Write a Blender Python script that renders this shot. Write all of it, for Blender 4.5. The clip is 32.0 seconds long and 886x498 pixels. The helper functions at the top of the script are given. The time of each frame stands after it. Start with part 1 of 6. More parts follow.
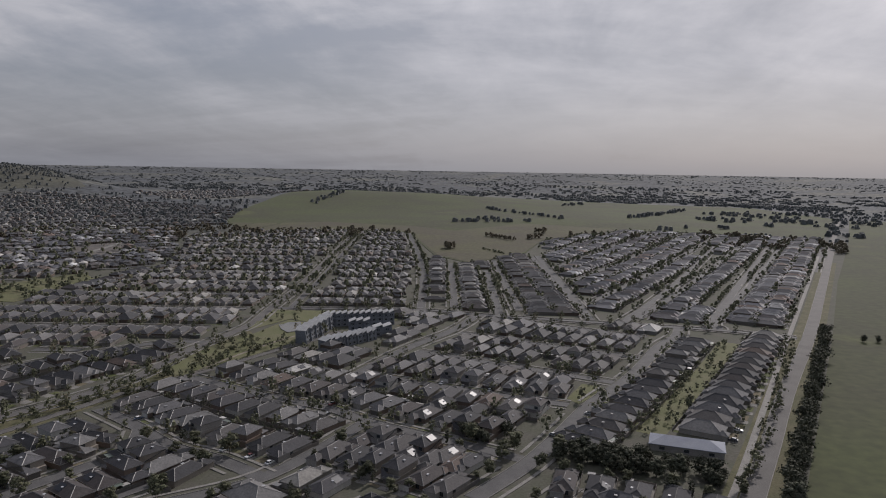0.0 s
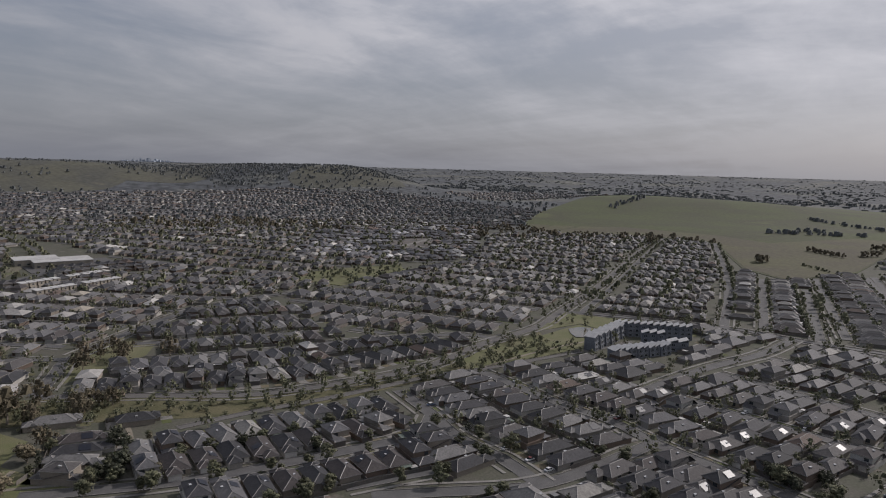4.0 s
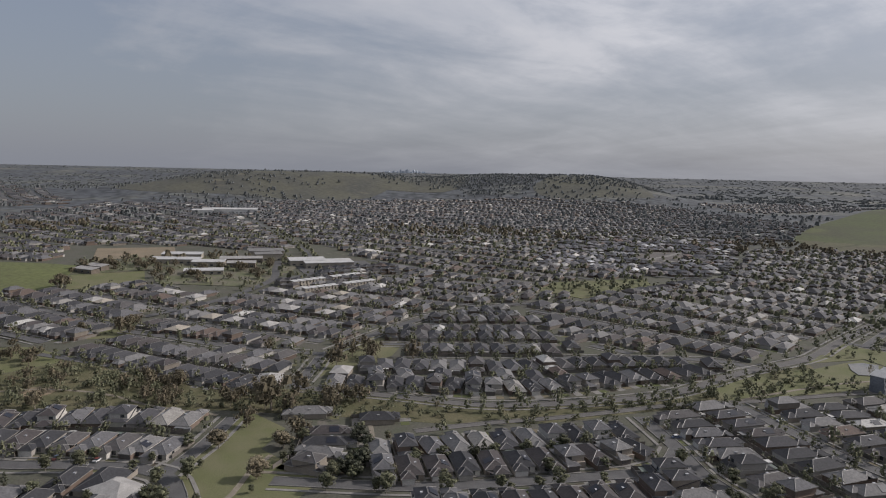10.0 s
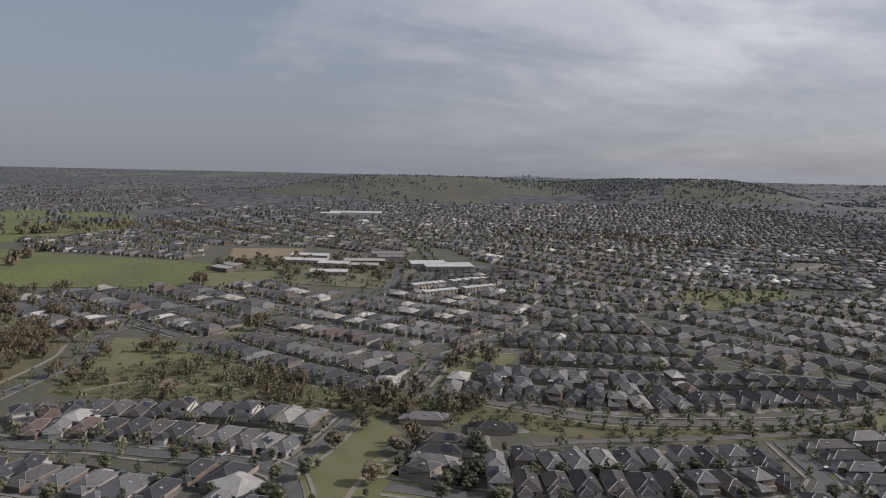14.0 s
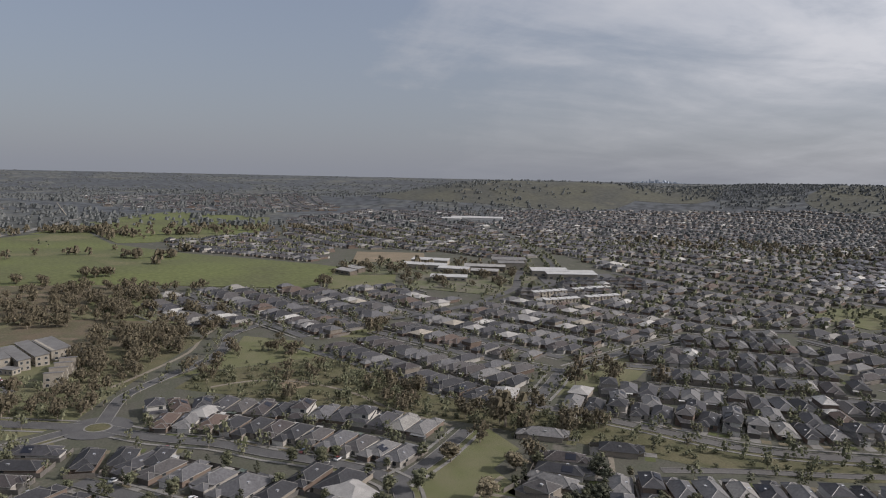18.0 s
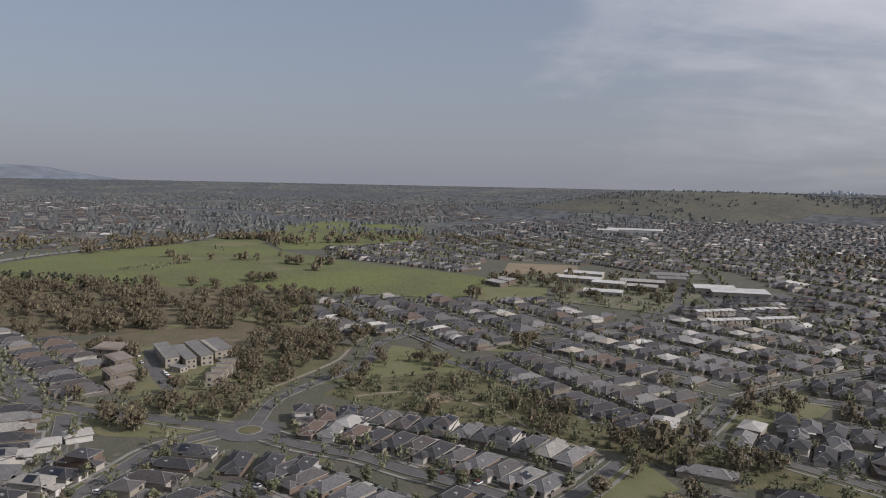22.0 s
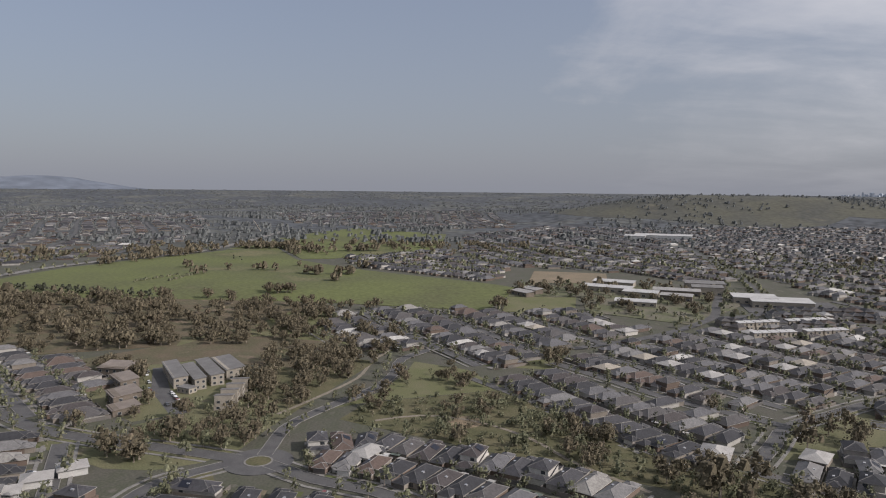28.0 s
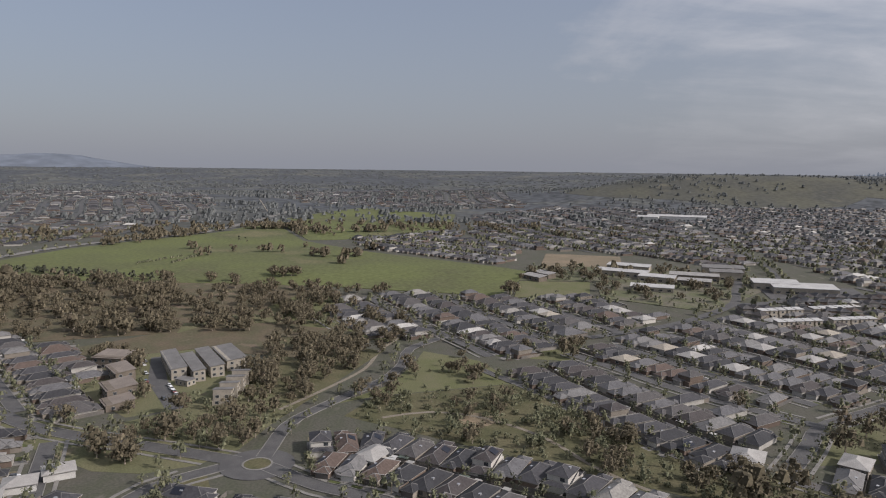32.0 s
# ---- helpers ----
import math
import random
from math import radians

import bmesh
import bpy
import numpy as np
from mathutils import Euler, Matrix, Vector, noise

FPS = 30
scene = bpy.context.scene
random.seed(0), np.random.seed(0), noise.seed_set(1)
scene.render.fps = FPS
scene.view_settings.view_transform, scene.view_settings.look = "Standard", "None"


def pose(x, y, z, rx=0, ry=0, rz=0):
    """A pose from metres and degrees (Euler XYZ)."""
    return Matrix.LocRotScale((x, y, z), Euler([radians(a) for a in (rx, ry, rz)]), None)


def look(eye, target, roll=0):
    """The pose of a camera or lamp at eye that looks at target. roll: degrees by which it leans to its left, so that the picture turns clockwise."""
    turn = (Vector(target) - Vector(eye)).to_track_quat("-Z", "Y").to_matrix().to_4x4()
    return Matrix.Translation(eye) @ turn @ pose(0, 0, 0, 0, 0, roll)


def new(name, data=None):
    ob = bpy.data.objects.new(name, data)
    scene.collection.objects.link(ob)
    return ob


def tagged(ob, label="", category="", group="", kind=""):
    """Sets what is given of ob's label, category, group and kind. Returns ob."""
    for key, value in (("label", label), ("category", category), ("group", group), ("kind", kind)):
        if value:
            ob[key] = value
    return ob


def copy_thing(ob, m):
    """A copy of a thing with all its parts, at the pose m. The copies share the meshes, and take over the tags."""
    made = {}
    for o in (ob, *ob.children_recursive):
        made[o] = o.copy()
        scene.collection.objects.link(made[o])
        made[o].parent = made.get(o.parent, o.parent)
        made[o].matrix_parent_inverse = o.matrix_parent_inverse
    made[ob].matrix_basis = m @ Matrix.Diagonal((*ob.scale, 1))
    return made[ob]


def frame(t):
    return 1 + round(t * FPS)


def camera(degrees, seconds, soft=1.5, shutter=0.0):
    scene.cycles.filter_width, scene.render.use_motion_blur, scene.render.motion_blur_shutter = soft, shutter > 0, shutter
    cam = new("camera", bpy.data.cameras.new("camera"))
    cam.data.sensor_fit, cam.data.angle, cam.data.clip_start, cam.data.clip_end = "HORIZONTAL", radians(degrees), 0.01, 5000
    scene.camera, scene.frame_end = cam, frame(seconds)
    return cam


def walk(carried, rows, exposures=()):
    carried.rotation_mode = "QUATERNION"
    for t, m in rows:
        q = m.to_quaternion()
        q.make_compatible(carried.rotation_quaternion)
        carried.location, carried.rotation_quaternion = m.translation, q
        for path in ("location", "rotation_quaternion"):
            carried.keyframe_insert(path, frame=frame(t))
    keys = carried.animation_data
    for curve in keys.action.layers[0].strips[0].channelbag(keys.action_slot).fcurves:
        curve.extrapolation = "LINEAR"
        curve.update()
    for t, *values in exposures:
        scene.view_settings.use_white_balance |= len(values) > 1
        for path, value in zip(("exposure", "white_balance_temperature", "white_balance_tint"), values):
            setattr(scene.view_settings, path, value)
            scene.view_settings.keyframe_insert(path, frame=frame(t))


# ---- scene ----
cam = camera(64.19, 32.0, soft=1.1)
# seconds, x, y, z, turn to the left of +y, pitch, lean
PATH = [
    (0, 19.0, -27.3, 118.5, 10.91, -6.43, 0.93),
    (0.5, 18.6, -25.7, 118.4, 13.71, -6.50, 1.10),
    (1, 18.2, -24.1, 118.2, 16.79, -6.53, 1.20),
    (1.5, 17.8, -22.5, 117.9, 19.83, -6.55, 1.24),
    (2, 17.4, -20.9, 117.5, 22.79, -6.56, 1.26),
    (2.5, 16.9, -19.4, 117.2, 25.75, -6.55, 1.28),
    (3, 16.4, -18.0, 117.0, 28.74, -6.55, 1.31),
    (3.5, 16.0, -16.8, 116.9, 31.78, -6.58, 1.45),
    (4, 15.5, -15.7, 116.8, 34.73, -6.57, 1.51),
    (4.5, 14.9, -14.4, 116.7, 37.75, -6.58, 1.57),
    (6.5, 11.8, -8.6, 115.7, 48.10, -6.43, 1.48),
    (7, 11.1, -7.6, 115.5, 48.25, -6.36, 1.32),
    (7.5, 10.4, -7.0, 115.6, 48.40, -6.33, 1.26),
    (8, 9.7, -6.6, 115.8, 49.24, -6.30, 1.25),
    (8.5, 9.0, -6.1, 115.9, 50.47, -6.28, 1.27),
    (9, 8.3, -5.5, 116.0, 51.75, -6.24, 1.27),
    (9.5, 7.3, -5.0, 116.0, 53.08, -6.24, 1.25),
    (10, 6.3, -4.3, 115.9, 54.43, -6.21, 1.26),
    (10.5, 5.3, -3.5, 115.7, 55.70, -6.19, 1.24),
    (11, 4.2, -2.7, 115.4, 56.88, -6.15, 1.21),
    (11.5, 3.1, -2.0, 115.2, 58.09, -6.12, 1.21),
    (12, 2.0, -1.3, 115.1, 59.33, -6.10, 1.22),
    (12.5, 1.0, -0.6, 115.1, 60.58, -6.07, 1.21),
    (13, -0.0, 0.0, 115.0, 61.79, -6.07, 1.19),
    (13.5, -1.0, 0.6, 114.8, 63.05, -6.04, 1.21),
    (14, -2.1, 1.0, 114.7, 64.27, -6.02, 1.24),
    (14.5, -3.1, 1.4, 114.5, 65.45, -5.99, 1.25),
    (16.5, -7.8, 3.0, 114.2, 69.97, -5.90, 1.35),
    (17, -9.5, 3.6, 114.2, 71.32, -5.87, 1.30),
    (17.5, -11.4, 4.5, 114.2, 72.63, -5.83, 1.26),
    (18, -13.2, 5.5, 114.1, 74.09, -5.79, 1.20),
    (18.5, -15.0, 6.5, 114.0, 75.63, -5.73, 1.18),
    (19, -16.7, 7.5, 113.9, 77.14, -5.65, 1.18),
    (19.5, -18.5, 8.3, 113.8, 78.59, -5.58, 1.15),
    (20, -20.5, 8.9, 113.7, 80.14, -5.48, 1.15),
    (20.5, -22.5, 9.3, 113.5, 81.73, -5.40, 1.11),
    (21, -24.6, 9.7, 113.5, 83.36, -5.30, 1.13),
    (21.5, -26.9, 10.2, 113.4, 84.90, -5.23, 1.15),
    (22, -29.2, 10.6, 113.4, 86.55, -5.18, 1.17),
    (22.5, -31.6, 11.1, 113.4, 88.45, -5.11, 1.19),
    (23, -34.1, 11.6, 113.4, 90.41, -5.07, 1.21),
    (23.5, -36.6, 12.1, 113.2, 91.47, -5.01, 1.16),
    (24, -39.0, 12.4, 113.0, 91.57, -4.96, 1.07),
    (24.5, -41.3, 12.5, 113.1, 91.67, -4.92, 1.04),
    (25, -43.8, 12.5, 113.2, 91.77, -4.89, 0.99),
    (25.5, -46.2, 12.3, 113.4, 90.13, -4.86, 0.88),
    (26, -48.7, 11.8, 113.4, 88.15, -4.85, 0.72),
    (26.5, -51.3, 11.3, 113.3, 88.14, -4.77, 0.65),
    (28.5, -61.7, 10.6, 113.3, 88.45, -4.67, 0.58),
    (29, -64.7, 10.6, 113.5, 88.58, -4.65, 0.59),
    (29.5, -67.4, 10.4, 113.8, 88.63, -4.68, 0.61),
    (30, -70.1, 10.2, 114.2, 88.69, -4.70, 0.63),
    (30.5, -72.9, 10.1, 114.8, 88.78, -4.73, 0.67),
    (31, -75.7, 9.9, 115.2, 88.85, -4.74, 0.69),
    (31.5, -78.5, 9.8, 115.4, 88.92, -5.12, 0.68),
    (32, -81.3, 9.7, 115.4, 88.98, -6.44, 0.70),
]

from mathutils.geometry import delaunay_2d_cdt


def drone(x, y, z, turn, pitch, lean):
    turn, pitch = radians(turn), radians(pitch)
    ahead = Vector((-math.sin(turn) * math.cos(pitch), math.cos(turn) * math.cos(pitch), math.sin(pitch)))
    return look((x, y, z), Vector((x, y, z)) + ahead * 10, lean)


walk(cam, [(t, drone(*row)) for t, *row in PATH],
     [(0, -0.36, 6160, 16.5), (2, -0.34, 6160, 16.5), (4.5, -0.22, 6180, 16), (7, -0.08, 6180, 15), (12, 0.04, 6180, 14.5), (18, 0.10, 6180, 14.5), (24, 0.16, 6200, 15.5), (32, 0.18, 6200, 15.5)])

# ---------------------------------------------------------------- light
SUN_AZ, SUN_EL = -20.0, 34.0          # degrees left of +y, degrees up
sun_way = Vector((-math.sin(radians(SUN_AZ)) * math.cos(radians(SUN_EL)), math.cos(radians(SUN_AZ)) * math.cos(radians(SUN_EL)), math.sin(radians(SUN_EL))))
sun = new("sun", bpy.data.lights.new("sun", "SUN"))
sun.data.energy, sun.data.angle, sun.data.color = 3.9, radians(1.5), (1.0, 0.93, 0.83)
sun.matrix_world = look((0, 0, 900), Vector((0, 0, 900)) - sun_way)

world = bpy.data.worlds.new("sky")
scene.world = world
world.use_nodes = True


def sky_nodes():
    n, l = world.node_tree.nodes, world.node_tree.links
    n.clear()

    def node(kind, **put):
        made = n.new(kind)
        for key, value in put.items():
            made.inputs[key].default_value = value
        return made

    sky = n.new("ShaderNodeTexSky")
    sky.sky_type, sky.sun_disc = "NISHITA", False
    sky.sun_elevation, sky.sun_rotation = radians(SUN_EL), radians(-SUN_AZ)
    sky.air_density, sky.dust_density = 1.0, 2.2
    place = n.new("ShaderNodeTexCoord")
    parts = n.new("ShaderNodeSeparateXYZ")
    l.new(place.outputs["Generated"], parts.inputs[0])
    rise = n.new("ShaderNodeMath")
    rise.operation = "MAXIMUM"
    rise.inputs[1].default_value = 0.0
    l.new(parts.outputs["Z"], rise.inputs[0])
    lift = n.new("ShaderNodeMath")
    lift.operation = "ADD"
    lift.inputs[1].default_value = 0.17
    l.new(rise.outputs[0], lift.inputs[0])
    flat = []
    for axis in "XY":
        over = n.new("ShaderNodeMath")
        over.operation = "DIVIDE"
        l.new(parts.outputs[axis], over.inputs[0])
        l.new(lift.outputs[0], over.inputs[1])
        flat.append(over)
    join = n.new("ShaderNodeCombineXYZ")
    l.new(flat[0].outputs[0], join.inputs[0])
    l.new(flat[1].outputs[0], join.inputs[1])
    cover = []
    for turn, stretch, scale, detail in ((24, (0.55, 1.0, 1), 0.62, 9), (8, (1.0, 0.5, 1), 2.2, 8)):
        m = n.new("ShaderNodeMapping")
        m.inputs["Rotation"].default_value[2] = radians(turn)
        m.inputs["Scale"].default_value = stretch
        l.new(join.outputs[0], m.inputs[0])
        tex = n.new("ShaderNodeTexNoise")
        tex.inputs["Scale"].default_value = scale
        tex.inputs["Detail"].default_value = detail
        tex.inputs["Roughness"].default_value = 0.60
        tex.inputs["Distortion"].default_value = 0.35
        l.new(m.outputs[0], tex.inputs[0])
        cover.append(tex)
    mix = n.new("ShaderNodeMath")
    mix.operation = "MULTIPLY_ADD"
    mix.inputs[1].default_value = 0.45
    l.new(cover[1].outputs[0], mix.inputs[0])
    l.new(cover[0].outputs[0], mix.inputs[2])
    # more cloud towards the sun's side, clearer on the other
    side = n.new("ShaderNodeVectorMath")
    side.operation = "DOT_PRODUCT"
    side.inputs[1].default_value = (0.55, 0.835, 0.0)
    l.new(place.outputs["Generated"], side.inputs[0])
    lean = n.new("ShaderNodeMath")
    lean.operation = "MULTIPLY_ADD"
    lean.inputs[1].default_value = 0.37
    l.new(side.outputs["Value"], lean.inputs[0])
    l.new(mix.outputs[0], lean.inputs[2])
    ramp = n.new("ShaderNodeValToRGB")
    ramp.color_ramp.elements[0].position, ramp.color_ramp.elements[0].color = 0.66, (0, 0, 0, 1)
    ramp.color_ramp.elements[1].position, ramp.color_ramp.elements[1].color = 1.04, (1, 1, 1, 1)
    over_all = n.new("ShaderNodeMath")         # thin cloud closes overhead
    over_all.operation = "MULTIPLY_ADD"
    over_all.inputs[1].default_value = 0.30
    l.new(rise.outputs[0], over_all.inputs[0])
    l.new(lean.outputs[0], over_all.inputs[2])
    l.new(over_all.outputs[0], ramp.inputs[0])
    # a pale band of haze near the horizon
    haze = n.new("ShaderNodeMapRange")
    haze.inputs["From Min"].default_value, haze.inputs["From Max"].default_value = 0.0, 0.30
    haze.inputs["To Min"].default_value, haze.inputs["To Max"].default_value = 0.85, 0.55
    l.new(rise.outputs[0], haze.inputs["Value"])
    hazy = n.new("ShaderNodeMixRGB")
    hazy.inputs[2].default_value = (2.38, 2.50, 2.72, 1)
    l.new(haze.outputs[0], hazy.inputs[0])
    l.new(sky.outputs[0], hazy.inputs[1])
    cloud = n.new("ShaderNodeMixRGB")
    tone = n.new("ShaderNodeValToRGB")
    tone.color_ramp.elements[0].position, tone.color_ramp.elements[0].color = 0.38, (3.62, 3.74, 3.86, 1)
    tone.color_ramp.elements[1].position, tone.color_ramp.elements[1].color = 0.64, (5.85, 5.8, 5.7, 1)
    fleck = n.new("ShaderNodeMath")
    fleck.operation = "MULTIPLY_ADD"           # softer towards the horizon
    fleck.inputs[2].default_value = 0.52
    off = n.new("ShaderNodeMath")
    off.operation = "SUBTRACT"
    off.inputs[1].default_value = 0.72
    l.new(mix.outputs[0], off.inputs[0])
    soften = n.new("ShaderNodeMapRange")
    soften.inputs["From Max"].default_value = 0.22
    soften.inputs["To Min"].default_value, soften.inputs["To Max"].default_value = 0.10, 1.5
    l.new(rise.outputs[0], soften.inputs["Value"])
    l.new(off.outputs[0], fleck.inputs[0])
    l.new(soften.outputs["Result"], fleck.inputs[1])
    l.new(fleck.outputs[0], tone.inputs[0])
    # cloud is brighter on the side of the sun
    sunny = n.new("ShaderNodeVectorMath")
    sunny.operation = "DOT_PRODUCT"
    sunny.inputs[1].default_value = (sun_way.x, sun_way.y, 0.0)
    l.new(place.outputs["Generated"], sunny.inputs[0])
    glow = n.new("ShaderNodeMath")
    glow.operation = "MULTIPLY_ADD"
    glow.inputs[1].default_value, glow.inputs[2].default_value = 0.58, 0.70
    l.new(sunny.outputs["Value"], glow.inputs[0])
    high = n.new("ShaderNodeMath")             # and brighter overhead
    high.operation = "MULTIPLY_ADD"
    high.inputs[1].default_value = 0.70
    l.new(rise.outputs[0], high.inputs[0])
    l.new(glow.outputs[0], high.inputs[2])
    lit = n.new("ShaderNodeVectorMath")
    lit.operation = "SCALE"
    l.new(tone.outputs[0], lit.inputs[0])
    l.new(high.outputs[0], lit.inputs["Scale"])
    l.new(lit.outputs[0], cloud.inputs[2])
    low = n.new("ShaderNodeMapRange")          # cloud thins into the haze low down
    low.inputs["From Max"].default_value = 0.14
    low.inputs["To Min"].default_value, low.inputs["To Max"].default_value = 0.30, 0.80
    l.new(rise.outputs[0], low.inputs["Value"])
    dim = n.new("ShaderNodeMath")
    dim.operation = "MULTIPLY"
    l.new(low.outputs["Result"], dim.inputs[1])
    l.new(ramp.outputs[0], dim.inputs[0])
    l.new(dim.outputs[0], cloud.inputs[0])
    l.new(hazy.outputs[0], cloud.inputs[1])
    back = n.new("ShaderNodeBackground")
    back.inputs["Strength"].default_value = 0.108
    l.new(cloud.outputs[0], back.inputs[0])
    out = n.new("ShaderNodeOutputWorld")
    l.new(back.outputs[0], out.inputs[0])


sky_nodes()


# ---------------------------------------------------------------- materials
def material(name, base, second=None, scale=0.3, rough=0.85, metal=0.0, spread=0.5, fine=6.0, bump=0.0, vary=0.0, island=0.0, spec=0.3, third=None):
    """Two colours mixed by a large noise, a fine noise over them, and a change from object to object or piece to piece."""
    m = bpy.data.materials.new(name)
    m.use_nodes = True
    n, l = m.node_tree.nodes, m.node_tree.links
    shade = n["Principled BSDF"]
    shade.inputs["Roughness"].default_value, shade.inputs["Metallic"].default_value = rough, metal
    shade.inputs["Specular IOR Level"].default_value = spec
    geo = n.new("ShaderNodeNewGeometry")
    big = n.new("ShaderNodeTexNoise")
    big.inputs["Scale"].default_value, big.inputs["Detail"].default_value = scale, 5
    l.new(geo.outputs["Position"], big.inputs["Vector"])
    ramp = n.new("ShaderNodeValToRGB")
    e = ramp.color_ramp.elements
    e[0].position, e[1].position = 0.5 - 0.25 * spread, 0.5 + 0.25 * spread
    e[0].color, e[1].color = (*base, 1), (*(second or base), 1)
    if third:
        more = e.new(0.5 + 0.4 * spread)
        more.color = (*third, 1)
    l.new(big.outputs["Fac"], ramp.inputs["Fac"])
    small = n.new("ShaderNodeTexNoise")
    small.inputs["Scale"].default_value, small.inputs["Detail"].default_value = fine, 3
    l.new(geo.outputs["Position"], small.inputs["Vector"])
    tone = n.new("ShaderNodeMapRange")
    tone.inputs["From Min"].default_value, tone.inputs["From Max"].default_value = 0.3, 0.7
    tone.inputs["To Min"].default_value, tone.inputs["To Max"].default_value = 0.78, 1.22
    l.new(small.outputs["Fac"], tone.inputs["Value"])
    last = tone.outputs["Result"]
    for amount, source in ((vary, "object"), (island, "island")):
        if amount:
            if source == "object":
                got = n.new("ShaderNodeObjectInfo").outputs["Random"]
            else:
                got = geo.outputs["Random Per Island"]
            span = n.new("ShaderNodeMapRange")
            span.inputs["To Min"].default_value, span.inputs["To Max"].default_value = 1 - amount, 1 + amount
            l.new(got, span.inputs["Value"])
            times = n.new("ShaderNodeMath")
            times.operation = "MULTIPLY"
            l.new(last, times.inputs[0])
            l.new(span.outputs["Result"], times.inputs[1])
            last = times.outputs[0]
    scale_up = n.new("ShaderNodeVectorMath")
    scale_up.operation = "SCALE"
    l.new(ramp.outputs["Color"], scale_up.inputs[0])
    l.new(last, scale_up.inputs["Scale"])
    l.new(scale_up.outputs[0], shade.inputs["Base Color"])
    if bump:
        b = n.new("ShaderNodeBump")
        b.inputs["Strength"].default_value, b.inputs["Distance"].default_value = 0.6, bump
        l.new(small.outputs["Fac"], b.inputs["Height"])
        l.new(b.outputs["Normal"], shade.inputs["Normal"])
    return m


SOIL = material("yards_and_verges", (0.078, 0.074, 0.060), (0.064, 0.067, 0.046), 0.07, 0.95, fine=0.9, third=(0.108, 0.098, 0.082))


def hazed_country(m):
    """Beyond the estates the same sheet carries woodland and paddocks in broad belts. Distance haze is put into their
    greyed, bluish colours.
    """
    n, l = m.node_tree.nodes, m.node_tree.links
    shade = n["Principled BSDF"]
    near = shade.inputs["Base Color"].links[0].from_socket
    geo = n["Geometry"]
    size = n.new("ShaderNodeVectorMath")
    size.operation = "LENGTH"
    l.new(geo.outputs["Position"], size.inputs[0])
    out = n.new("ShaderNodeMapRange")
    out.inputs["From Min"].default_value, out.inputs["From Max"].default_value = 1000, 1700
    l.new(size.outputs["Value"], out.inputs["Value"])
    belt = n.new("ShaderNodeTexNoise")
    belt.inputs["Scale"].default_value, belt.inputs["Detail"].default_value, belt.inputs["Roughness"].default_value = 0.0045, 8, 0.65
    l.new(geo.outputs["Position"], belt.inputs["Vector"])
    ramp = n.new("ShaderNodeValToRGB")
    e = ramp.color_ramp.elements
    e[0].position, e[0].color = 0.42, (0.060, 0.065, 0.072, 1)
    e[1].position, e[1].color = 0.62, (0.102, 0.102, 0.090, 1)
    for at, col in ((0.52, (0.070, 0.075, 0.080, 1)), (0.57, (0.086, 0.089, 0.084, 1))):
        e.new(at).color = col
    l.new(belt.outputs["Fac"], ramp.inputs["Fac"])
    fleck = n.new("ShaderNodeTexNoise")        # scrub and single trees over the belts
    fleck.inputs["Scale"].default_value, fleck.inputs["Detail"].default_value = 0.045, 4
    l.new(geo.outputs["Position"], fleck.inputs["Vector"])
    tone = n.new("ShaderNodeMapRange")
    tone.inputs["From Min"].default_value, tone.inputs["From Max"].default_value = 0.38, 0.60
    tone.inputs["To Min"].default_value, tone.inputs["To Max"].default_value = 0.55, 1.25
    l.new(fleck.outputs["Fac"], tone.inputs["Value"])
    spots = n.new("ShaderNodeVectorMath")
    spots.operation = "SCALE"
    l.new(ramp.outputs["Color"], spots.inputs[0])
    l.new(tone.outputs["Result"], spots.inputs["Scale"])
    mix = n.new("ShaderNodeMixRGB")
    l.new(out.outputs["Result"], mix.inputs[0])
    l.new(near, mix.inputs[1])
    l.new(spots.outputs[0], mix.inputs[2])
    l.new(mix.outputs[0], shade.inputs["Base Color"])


hazed_country(SOIL)
YARD = material("yard_earth", (0.120, 0.110, 0.084), (0.092, 0.100, 0.052), 0.05, 0.95, fine=0.6, third=(0.11, 0.098, 0.08))
PASTURE = material("pasture_grass", (0.100, 0.113, 0.040), (0.084, 0.090, 0.039), 0.010, 0.95, fine=0.25, third=(0.120, 0.113, 0.058))
OLIVE = material("olive_pasture", (0.050, 0.060, 0.021), (0.043, 0.045, 0.023), 0.006, 0.95, fine=0.15, third=(0.064, 0.071, 0.027))
HILLSIDE = material("hill_grass", (0.078, 0.077, 0.058), (0.060, 0.061, 0.053), 0.008, 0.95, fine=0.1, third=(0.108, 0.100, 0.074))
LAWN = material("lawn", (0.098, 0.104, 0.046), (0.118, 0.114, 0.062), 0.06, 0.95, fine=2.0)
DRY = material("dry_grass", (0.125, 0.118, 0.066), (0.096, 0.100, 0.050), 0.04, 0.95, fine=1.2, third=(0.15, 0.13, 0.085))
LITTER = material("leaf_litter", (0.105, 0.083, 0.055), (0.080, 0.075, 0.043), 0.05, 0.95, fine=0.8, third=(0.135, 0.105, 0.074))
REEDS = material("creek_reeds", (0.070, 0.070, 0.034), (0.100, 0.090, 0.050), 0.08, 0.95, fine=0.9, bump=0.3)
BARE = material("bare_earth", (0.20, 0.155, 0.105), (0.15, 0.125, 0.085), 0.03, 0.95, fine=0.8)
PLOUGH = material("ploughed_earth", (0.062, 0.055, 0.036), (0.070, 0.068, 0.034), 0.01, 0.95, fine=0.2)
PLOT = material("cleared_plots", (0.125, 0.112, 0.102), (0.095, 0.086, 0.08), 0.02, 0.95, fine=0.5)
ASPHALT = material("asphalt", (0.072, 0.070, 0.071), (0.090, 0.088, 0.087), 0.15, 0.85, fine=3.0)
